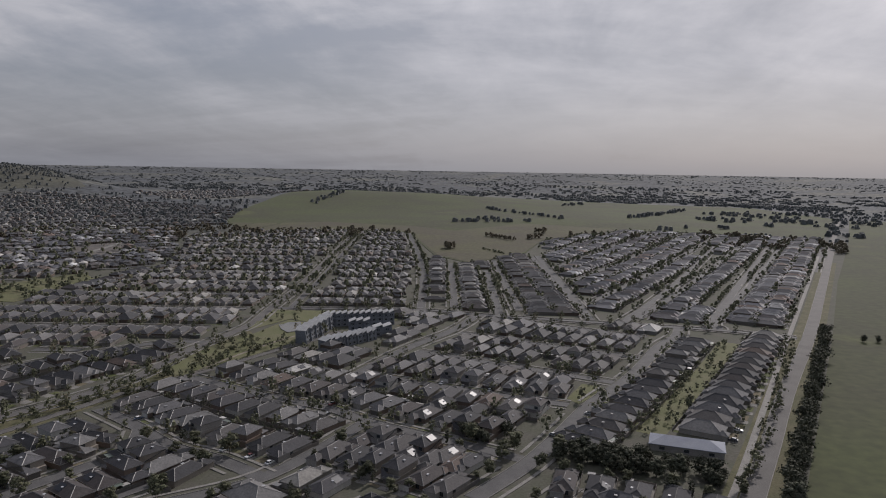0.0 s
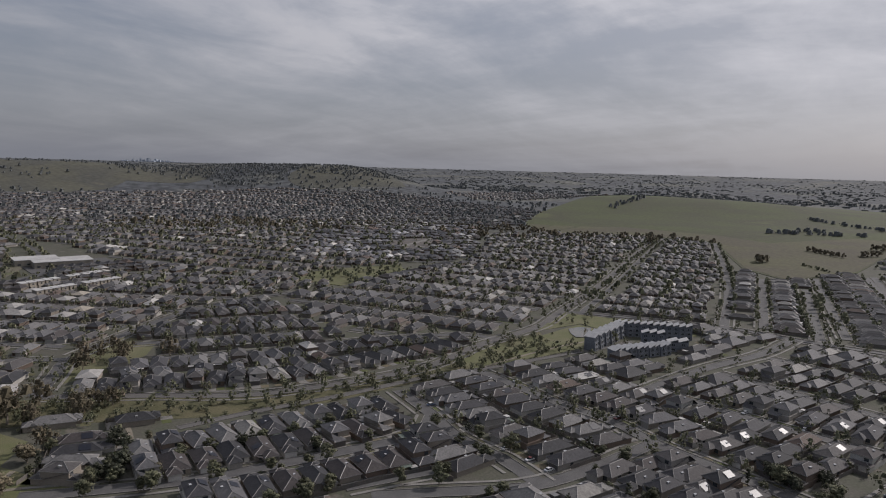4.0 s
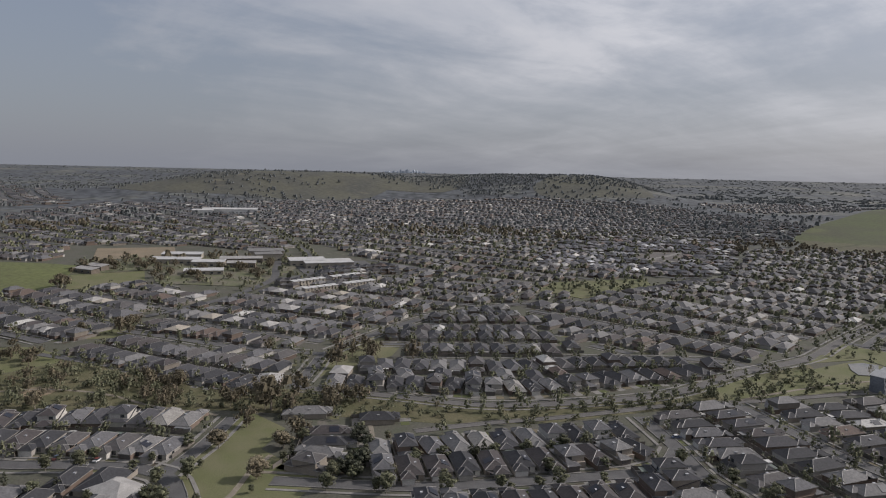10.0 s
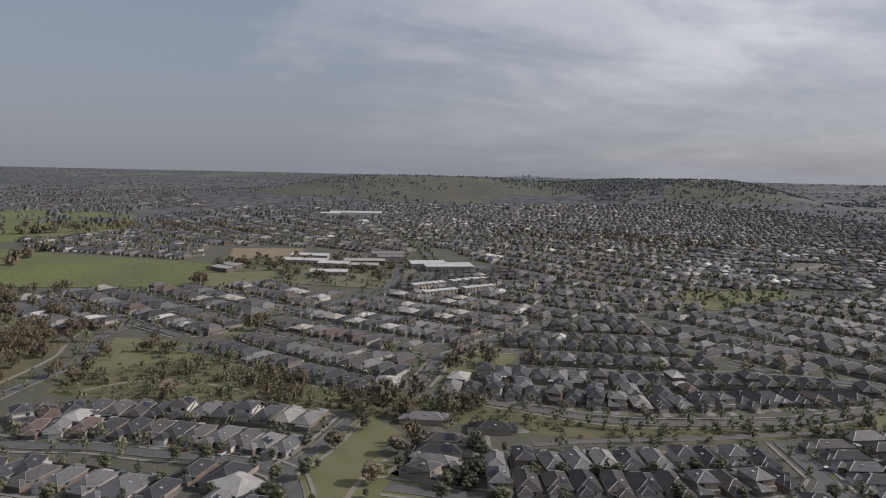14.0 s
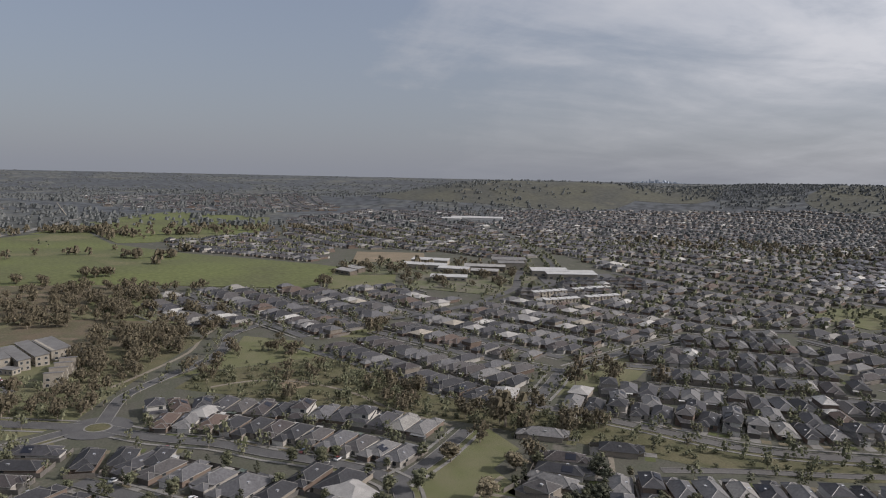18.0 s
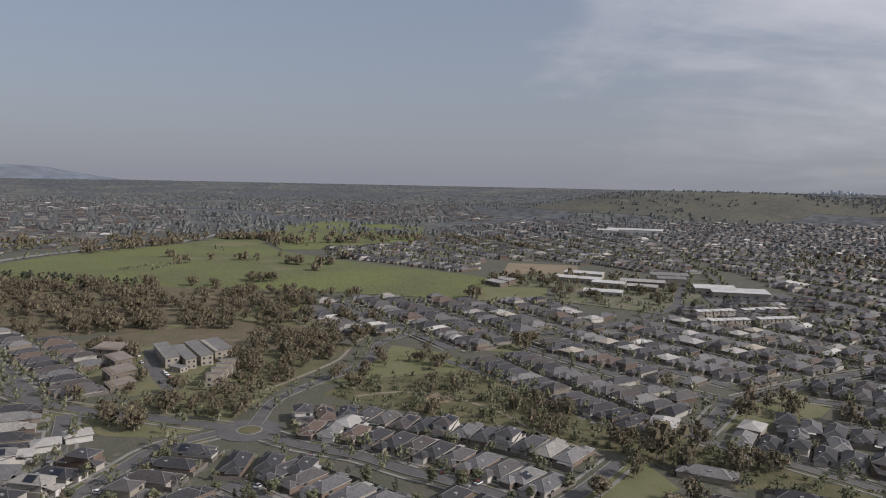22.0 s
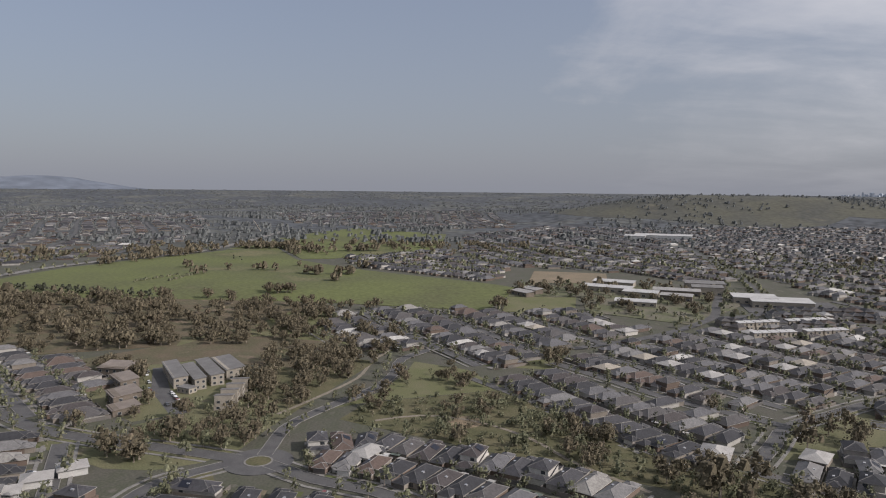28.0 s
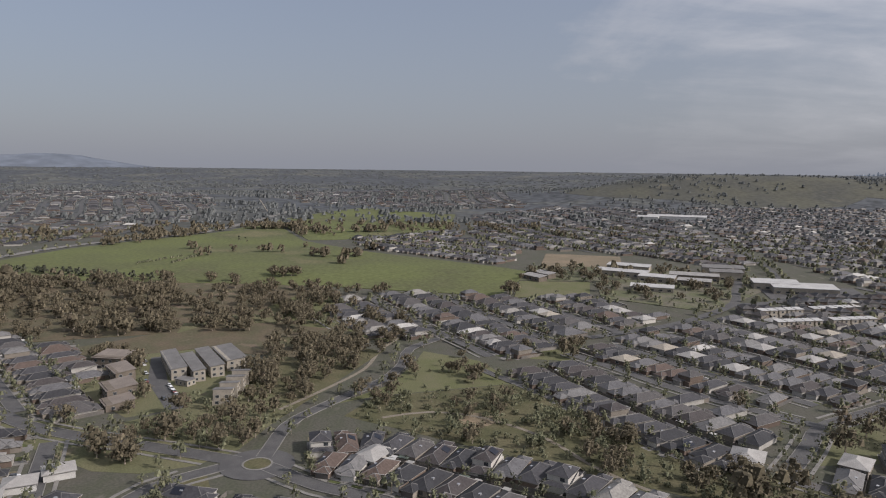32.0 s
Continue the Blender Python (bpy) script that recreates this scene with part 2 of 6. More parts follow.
OLD_ASPHALT = material("worn_pale_asphalt", (0.106, 0.100, 0.095), (0.088, 0.083, 0.080), 0.08, 0.85, fine=2.0)
CONCRETE = material("concrete", (0.195, 0.186, 0.172), (0.155, 0.148, 0.138), 0.3, 0.85, fine=3.0)
GRAVEL = material("gravel_path", (0.20, 0.175, 0.14), (0.16, 0.14, 0.11), 0.4, 0.95, fine=4.0)
WATER = material("pond_water", (0.075, 0.07, 0.055), (0.10, 0.09, 0.07), 0.05, 0.12, spec=0.5)


# ---------------------------------------------------------------- the lie of the land
def step(a, b, v):
    t = min(1.0, max(0.0, (v - a) / (b - a)))
    return t * t * (3 - 2 * t)


# hill tops: x, y, height, half width, half length, turn
HILLS = (
    (-560, 2150, 34, 420, 420, 0), (-2060, 730, 70, 240, 330, 20), (-2000, 1120, 60, 240, 300, 30), (-1830, 1500, 66, 250, 280, 45),
    (-1590, 1760, 70, 240, 300, 50), (-2300, 250, 25, 300, 500, 0), (-1900, -900, 22, 500, 600, 0), (60, 1500, 8, 300, 400, 0),
)


def land(x, y):
    z = 11 * step(550, 850, -x) + 12 * step(1000, 1600, -x) + 9 * step(700, 1500, y)
    for hx, hy, up, a, b, turn in HILLS:
        c, s = math.cos(radians(turn)), math.sin(radians(turn))
        u, v = (x - hx) * c + (y - hy) * s, (y - hy) * c - (x - hx) * s
        q = (u / a) ** 2 + (v / b) ** 2
        if q < 9:
            z += up * math.exp(-q)
    d = math.hypot(x, y)
    far = step(2300, 4850, d)
    return z + (106 - z) * far ** 1.3 if z < 106 else z


def mesh_of(name, verts, faces, mat, smooth=False):
    me = bpy.data.meshes.new(name)
    me.from_pydata(verts, [], faces)
    me.materials.append(mat)
    if smooth:
        me.polygons.foreach_set("use_smooth", [True] * len(me.polygons))
    return new(name, me)


def make_ground():
    """One sheet, fine near the suburb and coarse towards the horizon."""
    rings = list(range(0, 1000, 20)) + list(range(1000, 2600, 35)) + list(range(2600, 4901, 100))
    spokes = 260
    verts, faces = [(0, 0, land(0, 0))], []
    for r in rings[1:]:
        for k in range(spokes):
            a = 2 * math.pi * k / spokes
            x, y = r * math.cos(a), r * math.sin(a)
            verts.append((x, y, land(x, y)))
    for k in range(spokes):
        faces.append((0, 1 + k, 1 + (k + 1) % spokes))
    for i in range(len(rings) - 2):
        p, q = 1 + i * spokes, 1 + (i + 1) * spokes
        for k in range(spokes):
            j = (k + 1) % spokes
            faces.append((p + k, q + k, q + j, p + j))
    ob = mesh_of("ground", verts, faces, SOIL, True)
    return tagged(ob, "brown and green suburban ground rolling to the horizon", "ground", kind="structure")


make_ground()


def lift(x, y):
    """Height at which a thin layer lies on the ground."""
    return land(x, y) + (0.0 if math.hypot(x, y) < 520 else 0.35)


def inside(x, y, pts):
    hit, j = False, len(pts) - 1
    for i in range(len(pts)):
        (xi, yi), (xj, yj) = pts[i], pts[j]
        if (yi > y) != (yj > y) and x < (xj - xi) * (y - yi) / (yj - yi) + xi:
            hit = not hit
        j = i
    return hit


def area(name, mat, pts, label, category, up=0.05, fine=45.0):
    """A patch of ground inside an outline, laid on the land."""
    rim = []
    for i, (x, y) in enumerate(pts):
        u, v = pts[(i + 1) % len(pts)]
        n = max(1, int(math.hypot(u - x, v - y) / fine))
        rim += [Vector((x + (u - x) * k / n, y + (v - y) * k / n)) for k in range(n)]
    xs, ys = [p[0] for p in pts], [p[1] for p in pts]
    grid = [Vector((x, y)) for x in np.arange(min(xs), max(xs), fine) for y in np.arange(min(ys), max(ys), fine) if inside(x, y, pts)]
    found = delaunay_2d_cdt(rim + grid, [], [list(range(len(rim)))], 1, 0.01)
    verts = [(p.x, p.y, lift(p.x, p.y) + up) for p in found[0]]
    faces = []
    for f in found[2]:
        a, b, c = (found[0][i] for i in f[:3])
        faces.append(f if (b - a).cross(c - a) > 0 else f[::-1])
    base, n = len(verts), len(rim)             # an edge that goes down into the soil
    verts += [(p.x, p.y, lift(p.x, p.y) + up - drop) for drop in (0.0, 1.5) for p in rim]
    faces += [(base + k, base + (k + 1) % n, base + n + (k + 1) % n, base + n + k) for k in range(n)]
    ob = mesh_of(name, verts, faces, mat)
    return tagged(ob, label, category, kind="structure")


def smooth_line(pts, gap=9.0):
    """Points along a Catmull-Rom curve through the given ones."""
    pts = [Vector((x, y)) for x, y in pts]
    full = [2 * pts[0] - pts[1]] + pts + [2 * pts[-1] - pts[-2]]
    out = []
    for i in range(1, len(full) - 2):
        a, b, c, d = full[i - 1 : i + 3]
        n = max(1, int((c - b).length / gap))
        for k in range(n):
            t = k / n
            out.append(0.5 * (2 * b + (c - a) * t + (2 * a - 5 * b + 4 * c - d) * t * t + (3 * b - a - 3 * c + d) * t ** 3))
    return out + [pts[-1]]


def ribbon(line, left, right, up, thick=0.0):
    """Vertices and faces of a strip beside a line, between two offsets to its left."""
    verts, faces = [], []
    for i, p in enumerate(line):
        d = (line[min(i + 1, len(line) - 1)] - line[max(i - 1, 0)]).normalized()
        nrm = Vector((-d.y, d.x))
        for off in (left, right):
            q = p + nrm * off
            verts.append((q.x, q.y, lift(q.x, q.y) + up))
    n = len(line)
    for i in range(n - 1):
        faces.append((2 * i, 2 * i + 1, 2 * i + 3, 2 * i + 2))
    if thick:
        base = len(verts)
        verts += [(x, y, z - thick) for x, y, z in verts]
        for i in range(n - 1):
            faces.append((2 * i + 2, base + 2 * i + 2, base + 2 * i, 2 * i))
            faces.append((2 * i + 1, base + 2 * i + 1, base + 2 * i + 3, 2 * i + 3))
    return verts, faces


ROADS = []


def road(pts, width=7.3, paths=True, label="grey asphalt suburban street with concrete kerbs", verge=3.4, near=True, mat=None):
    """Lays the carriageway; kerbs and footpaths follow once every road is known."""
    line = smooth_line(pts)
    up = 0.09 + 0.004 * (len(ROADS) % 40)
    ob = mesh_of("road", *ribbon(line, width / 2, -width / 2, up), mat or ASPHALT)
    tagged(ob, label, "road", kind="structure")
    ROADS.append((ob, line, width / 2, paths, near, verge, np.array([(p.x, p.y) for p in line])))
    return line


def finish_roads():
    """Kerbs and footpaths, broken off where another road crosses."""
    for n, (ob, line, half, paths, near, verge, own) in enumerate(ROADS):
        if not near:
            continue
        over = 0.004 * (n % 19)
        rows = [(half + 0.16, half - 0.14, 0.30 + over, 0.3, "kerb")] + ([(half + verge + 0.75, half + verge - 0.75, 0.202 + over, 0.2, "pavement")] if paths else [])
        lo, hi = own.min(0) - 15, own.max(0) + 15
        others = [(q[2], q[6]) for q in ROADS if q[0] is not ob and (q[6].max(0) > lo).all() and (q[6].min(0) < hi).all()]
        for a, b, up, thick, name in rows:
            for side in (1, -1):
                runs, run = [], []
                mid = side * (a + b) / 2
                for i, p in enumerate(line):
                    d = (line[min(i + 1, len(line) - 1)] - line[max(i - 1, 0)]).normalized()
                    q = p + Vector((-d.y, d.x)) * mid
                    if any(np.sqrt(((o - (q.x, q.y)) ** 2).sum(1).min()) < h + 0.8 for h, o in others):
                        runs.append(run)
                        run = []
                    else:
                        run.append(p)
                verts, faces = [], []
                for run in (*runs, run):
                    if len(run) > 1:
                        v, f = ribbon(run, side * a if side > 0 else -b, side * b if side > 0 else -a, up, thick)
                        faces += [tuple(i + len(verts) for i in q) for q in f]
                        verts += v
                if verts:
                    k = mesh_of(name, verts, faces, CONCRETE)
                    k.parent = ob
                    if name == "pavement":
                        tagged(k, "pale concrete footpath")


# ---------------------------------------------------------------- fields, parks and water
PATCHES = []


def patch(name, mat, pts, label, category, up=0.05, built=False):
    PATCHES.append((pts, built))
    return area(name, mat, pts, label, category, up)


EAST_FIELD = [(22, 0), (103, 238), (203, 522), (303, 818), (446, 1210), (668, 1860), (1900, 1860), (1900, -300), (-80, -300)]
NORTH_FIELD = [(-652, 1225), (-750, 1497), (-900, 2163), (-760, 2520), (-306, 2600), (560, 2400), (650, 1900), (439, 1305), (95, 1290), (-38, 1110), (-54, 962), (-113, 845), (-172, 905), (-278, 1180), (-388, 1196), (-541, 1125)]
WEST_FIELD = [(-768, -462), (-870, -454), (-966, -438), (-1050, -400), (-1190, -305), (-1240, -232), (-1082, -171), (-955, -60), (-832, 89), (-803, 114), (-692, 69), (-706, 4), (-725, -86), (-735, -237), (-744, -461)]
FAR_FIELD = [(-1204, -306), (-1326, -277), (-1669, -143), (-1521, 60), (-1250, 40), (-1100, -120), (-1090, -165), (-1248, -228)]
CREEK = [(-430, -18), (-402, -30), (-372, 18), (-345, 62), (-320, 104), (-283, 146), (-246, 186), (-224, 224), (-208, 283), (-190, 335), (-172, 395), (-214, 440), (-220, 379), (-216, 312), (-233, 258), (-256, 218), (-296, 178), (-336, 142), (-360, 112), (-418, 88), (-455, 60)]
PARK = [(-316, 112), (-283, 118), (-266, 100), (-226, 108), (-205, 78), (-240, 52), (-272, 74)]
POND_PARK = [(-219, 336), (-216, 399), (-206, 432), (-200, 480), (-170, 470), (-164, 432), (-182, 372), (-196, 326)]
RESERVE = [(-348, 164), (-376, 182), (-398, 206), (-416, 240), (-392, 250), (-366, 224), (-350, 190)]
MEADOW = [(-562, -165), (-603, -172), (-632, -129), (-600, -100), (-567, -120)]
OVAL = [(-756, 96), (-753, 164), (-695, 151), (-688, 83)]
BROWN = [(-963, 155), (-937, 242), (-844, 220), (-844, 130)]
NORTH_PARK = [(-512, 480), (-538, 530), (-508, 645), (-458, 602), (-452, 485)]
CLEARED = [(-640, 770), (-668, 835), (-640, 900), (-570, 812), (-560, 760)]
WOODS = [(-744, -461), (-740, -237), (-660, -190), (-562, -178), (-535, -255), (-560, -420)]
SCHOOL = [(-850, 125), (-840, 225), (-800, 340), (-735, 330), (-640, 240), (-690, 160), (-755, 170), (-760, 96)]
EAST_ROUGH = [(-395, -60), (-520, -20), (-560, -95), (-430, -85)]
HALL = [(-690, 310), (-740, 320), (-735, 410), (-680, 400)]

patch("pasture", OLIVE, EAST_FIELD, "wide green pasture beside the straight road", "field")
patch("pasture", OLIVE, NORTH_FIELD, "green pasture on a low rise beyond the houses", "field", 0.1)
patch("pasture", PASTURE, WEST_FIELD, "bright green open field behind the houses", "field", 0.1)
patch("pasture", PASTURE, FAR_FIELD, "green paddocks with scattered trees", "field", 0.1)
area("ploughed_strip", PLOUGH, [(-645, 1232), (-541, 1130), (-388, 1202), (-276, 1186), (-170, 912), (-113, 852), (-56, 968), (-40, 1115), (92, 1296), (-90, 1370), (-200, 1220), (-300, 1290), (-480, 1330)], "dark ploughed strip along the estate", "field", 0.2)
patch("creek_reserve", REEDS, CREEK, "rough green and brown creek reserve with reeds", "reserve")
patch("park", LAWN, PARK, "mown green park lawn among houses", "park", 0.06)
patch("park", LAWN, POND_PARK, "green park lawn beside a pond", "park", 0.07)
patch("dry_reserve", DRY, RESERVE, "dry pale grass reserve with single trees", "reserve")
patch("meadow", DRY, MEADOW, "pale green clearing among gum trees", "meadow")
patch("oval", LAWN, OVAL, "green school sports oval", "oval", 0.1)
patch("dirt_field", BARE, BROWN, "bare pale brown playing field", "field", 0.1)
patch("corner_lot", LAWN, [(16, 339), (24, 367), (33, 364), (31, 348), (22, 331)], "green empty corner lot between the houses", "lot", 0.06)
patch("park", LAWN, NORTH_PARK, "green park with rows of young trees", "park", 0.1)
patch("cleared_plots", PLOT, CLEARED, "cleared grey-brown building plots", "plots", 0.1)
patch("woodland_floor", LITTER, WOODS, "dry grassy floor of an open gum woodland", "woodland", 0.06)
patch("school_yard", YARD, SCHOOL, "school grounds of earth and paving", "yard", 0.04)
area("verge", LAWN, [(-215, 440), (-229, 505), (-232, 516), (-205, 518), (-160, 526), (-124, 536), (-118, 500), (-165, 496), (-172, 472), (-200, 484)], "green verge with young trees beside the avenue", "verge", 0.045)
area("verge", DRY, [(-350, -76), (-362, -112), (-392, -128), (-412, -108), (-440, -76), (-415, -56), (-388, -62), (-362, -68)], "grassy verge with trees near the roundabout", "verge", 0.05)
area("verge", DRY, [(-358, -72), (-374, -118), (-396, -165), (-388, -185), (-360, -150), (-340, -118), (-338, -98), (-346, -80)], "grassy corner by the roundabout", "verge", 0.045)
area("verge", REEDS, [(-268, -100), (-300, -92), (-330, -84), (-338, -74), (-320, -66), (-290, -78), (-262, -86)], "overgrown green strip beside the road", "verge", 0.06)
area("verge", LAWN, [(-420, -35), (-450, -12), (-490, 0), (-520, 6), (-500, 40), (-455, 58), (-432, -16)], "green lawn with trees beside the creek", "verge", 0.045)
area("verge", LAWN, [(-545, -20), (-600, -100), (-632, -126), (-700, -100), (-690, -70), (-600, -60), (-560, 0)], "green lawn with scattered trees", "verge", 0.1)
area("verge", LITTER, [(-500, -235), (-562, -178), (-660, -190), (-735, -235), (-725, -88), (-650, -62), (-565, -20), (-500, -60), (-522, -140), (-484, -200)], "open grassy ground among the gum trees", "verge", 0.02)
area("verge", LAWN, [(-560, 70), (-505, 72), (-500, 98), (-535, 110), (-570, 100)], "green grass with trees beside the estate", "verge", 0.05)
area("verge", DRY, [(-520, -140), (-515, -110), (-470, -84), (-440, -76), (-412, -108), (-398, -130), (-430, -165), (-480, -195), (-505, -170)], "rough grass round the apartment blocks", "verge", 0.03)
patch("woodland_floor", REEDS, EAST_ROUGH, "dark grassy floor under creek trees", "woodland", 0.04)
patch("hall_yard", ASPHALT, HALL, "asphalt yard round a large pale hall", "yard", 0.1)
for hx, hy, r in ((-2000, 760, 300), (-1900, 1150, 190), (-1500, 1620, 170)):
    area("hill_pasture", HILLSIDE, [(hx + r * (1 + 0.2 * math.sin(3 * a)) * math.cos(a), hy + 1.2 * r * (1 + 0.15 * math.cos(2 * a + hx)) * math.sin(a)) for a in [k * math.pi / 12 for k in range(24)]], "pale green grassy hillside", "hill", 0.1)
tagged(area("water", WATER, [(-200, 461), (-196, 472), (-188, 475), (-182, 462), (-179, 445), (-184, 440), (-192, 448)], "", "", 0.55), "pale still pond water", "pond", kind="structure")

# ---------------------------------------------------------------- roads
LINES = []


def street(pts, width=7.3, **more):
    line = road(pts, width, **more)
    LINES.append((np.array([(p.x, p.y) for p in line]), width / 2))
    return line


main = street([(14, 20), (52, 142), (86, 240), (105, 294), (136, 384), (192, 536), (264, 746), (369, 1053), (416, 1190), (650, 1880)], 8.6, paths=False, mat=OLD_ASPHALT, label="straight pale asphalt main road beside the fields")
tagged(mesh_of("path", *ribbon(smooth_line([(36, 120), (80, 243), (107, 323), (159, 479), (236, 706), (352, 1046)]), 1.5, -1.5, 0.16, 0.16), CONCRETE), "pale concrete footpath beside the main road", "path", kind="structure")
for a, b, look_of in ((10.5, 4.5, "grassy verge between the footpath and the main road"), (-4.5, -9.5, "rough grass verge beside the pasture")):
    tagged(mesh_of("verge", *ribbon(main[:110], a, b, 0.07), REEDS), look_of, "verge", kind="structure")
street([(178, 518), (126, 530), (54, 533), (-48, 537), (-112, 545), (-228, 520)])
avenue = street([(-337, 146), (-298, 182), (-261, 214), (-239, 256), (-222, 312), (-225, 379), (-221, 453), (-231, 510), (-262, 673), (-316, 913), (-370, 1180)], 7.0, mat=OLD_ASPHALT, label="asphalt avenue with young trees along the creek")
street([(-216, 520), (-248, 673), (-302, 913), (-356, 1180)], 6.0, paths=False)
street([(-249, 165), (-240, 198), (-227, 234), (-217, 269), (-208, 301), (-190, 340), (-171, 392), (-152, 440), (-150, 456)], 4.6, paths=False, mat=OLD_ASPHALT, label="pale narrow road along the creek reserve")
street([(-110, 548), (-140, 691), (-184, 865), (-272, 1165)])
street([(-42, 539), (-87, 792)])
street([(31, 540), (7, 698), (-36, 937)])
street([(126, 532), (142, 614), (308, 1136)])
street([(54, 533), (104, 691), (225, 1111)])
street([(-15, 215), (2, 250), (14, 285), (29, 333), (53, 391), (75, 464), (92, 503), (97, 530)], 8.0)
street([(-235, 92), (-202, 134), (-184, 170), (-174, 193), (-165, 214), (-163, 230), (-171, 248)])
street([(-140, 168), (-122, 186), (-100, 208), (-88, 235), (-76, 280)])
street([(-207, 268), (-175, 251), (-148, 234), (-121, 226), (-97, 214)])
street([(-194, 326), (-131, 303), (-100, 295), (-74, 281), (-35, 267), (3, 253)])
street([(-104, 297), (-106, 332), (-101, 369), (-88, 425), (-70, 478), (-60, 537)])
street([(17, 328), (-9, 333), (-45, 341), (-103, 356)])
street([(-346, -54), (-328, -30), (-317, -6), (-300, 16), (-286, 38), (-262, 60), (-222, 56)])
street([(-262, 60), (-280, 79), (-309, 103)], 6.5)
street([(-337, 146), (-366, 170), (-391, 190), (-410, 222), (-432, 262), (-458, 330), (-462, 400), (-450, 440)])
street([(-355, 225), (-322, 272), (-312, 300), (-296, 332), (-272, 368), (-250, 395), (-226, 400)])
street([(-354, -56), (-389, -54), (-408, -46), (-432, -32), (-460, -15), (-492, -6), (-525, -3), (-560, 20)], 6.5, paths=False)
street([(-440, -250), (-410, -200), (-388, -170), (-374, -138), (-364, -106), (-350, -66)], 8.0)
street([(-240, -118), (-280, -104), (-300, -98), (-326, -90), (-344, -70)], 7.0)
street([(-391, 190), (-425, 158), (-452, 138), (-482, 121), (-518, 98)])
street([(-480, 40), (-430, 72), (-390, 92), (-356, 112), (-345, 128)], 5.0, paths=False)
street([(-835, 346), (-720, 292), (-665, 264), (-603, 196), (-560, 120)], 8.0, near=False, paths=False)
street([(-665, 264), (-690, 320), (-820, 372), (-1000, 420), (-1300, 480)], 9.0, near=False, paths=False)
for pts in ([(-640, 772), (-606, 800), (-572, 808)], [(-612, 762), (-622, 830), (-640, 895)], [(-690, 940), (-650, 985), (-560, 1010)]):
    line = smooth_line(pts, 20)
    tagged(mesh_of("road", *ribbon(line, 3.5, -3.5, 0.5), CONCRETE), "pale new street between empty plots", "road", kind="structure")
street([(-700, -505), (-781, -484), (-863, -475), (-967, -459), (-1058, -421), (-1200, -330), (-1560, -270)], 14.0, near=False, paths=False, mat=CONCRETE, label="pale grey freeway crossing the paddocks")


def road_gap(x, y):
    """Distance to the edge of the nearest road."""
    return min(float(np.sqrt(((pts - (x, y)) ** 2).sum(1).min())) - half for pts, half in LINES)


# ---------------------------------------------------------------- houses
def palette(name, stops, rough, spec, by="object", fine=5.0, ribs=0.0):
    """A material that takes one colour of several for each object or island."""
    m = material(name, (1, 1, 1), (0.86, 0.86, 0.86), 0.25, rough, fine=fine, spec=spec)
    n, l = m.node_tree.nodes, m.node_tree.links
    pick = n.new("ShaderNodeValToRGB")
    pick.color_ramp.interpolation = "CONSTANT"
    e = pick.color_ramp.elements
    for i, (at, col) in enumerate(stops):
        spot = e[i] if i < 2 else e.new(at)
        spot.position, spot.color = at, (*col, 1)
    if by == "object":
        l.new(n.new("ShaderNodeObjectInfo").outputs["Random"], pick.inputs[0])
    else:
        l.new(n["Geometry"].outputs["Random Per Island"], pick.inputs[0])
    shade = n["Principled BSDF"]
    old = shade.inputs["Base Color"].links[0].from_socket
    mix = n.new("ShaderNodeMixRGB")
    mix.blend_type = "MULTIPLY"
    mix.inputs[0].default_value = 1
    l.new(old, mix.inputs[1])
    l.new(pick.outputs[0], mix.inputs[2])
    l.new(mix.outputs[0], shade.inputs["Base Color"])
    return m


ROOFS = ((0.0, (0.038, 0.038, 0.042)), (0.26, (0.054, 0.053, 0.058)), (0.46, (0.078, 0.073, 0.073)), (0.60, (0.103, 0.101, 0.106)), (0.74, (0.058, 0.051, 0.051)), (0.83, (0.147, 0.143, 0.142)), (0.925, (0.098, 0.073, 0.062)), (0.95, (0.22, 0.21, 0.195)), (0.982, (0.38, 0.37, 0.35)))
WALLS = ((0.0, (0.17, 0.13, 0.105)), (0.25, (0.25, 0.22, 0.185)), (0.5, (0.14, 0.105, 0.085)), (0.64, (0.30, 0.28, 0.255)), (0.84, (0.46, 0.44, 0.405)))
ROOF_NEAR = palette("tiled_roof", ROOFS, 0.78, 0.22, fine=1.1)
ROOF_FAR = palette("distant_roofs", ROOFS, 0.75, 0.24, "island", fine=1.1)
# pale roofs of the newest streets; in the north-east, sun sheen as lighter colour
ROOF_PALE_SHEEN = palette("pale_and_sheen_roofs", tuple((p, tuple(min(0.5, v * 1.9) for v in c)) for p, c in ROOFS), 0.75, 0.25, "island", fine=1.1)
WALL_NEAR = palette("brick_wall", WALLS, 0.85, 0.3)
WALL_FAR = palette("distant_walls", tuple((p, tuple(v * 0.78 for v in c)) for p, c in WALLS), 0.85, 0.3, "island")
WHITE_WALL = material("white_render", (0.60, 0.585, 0.56), (0.52, 0.505, 0.48), 0.4, 0.8)
PALE_ROOF = material("pale_metal_roof", (0.30, 0.29, 0.275), (0.24, 0.23, 0.22), 0.2, 0.72, spec=0.25, island=0.15)
GLASS = material("window_glass", (0.03, 0.035, 0.04), (0.05, 0.055, 0.06), 0.3, 0.12, spec=0.6)
DOOR = palette("garage_doors", ((0.0, (0.10, 0.09, 0.085)), (0.4, (0.34, 0.32, 0.29)), (0.75, (0.55, 0.53, 0.5))), 0.6, 0.4)
FRAME = material("window_frame", (0.35, 0.35, 0.34), None, 0.5, 0.5)
VENT = material("roof_vent", (0.55, 0.55, 0.55), (0.45, 0.45, 0.45), 1.0, 0.25, metal=0.6)
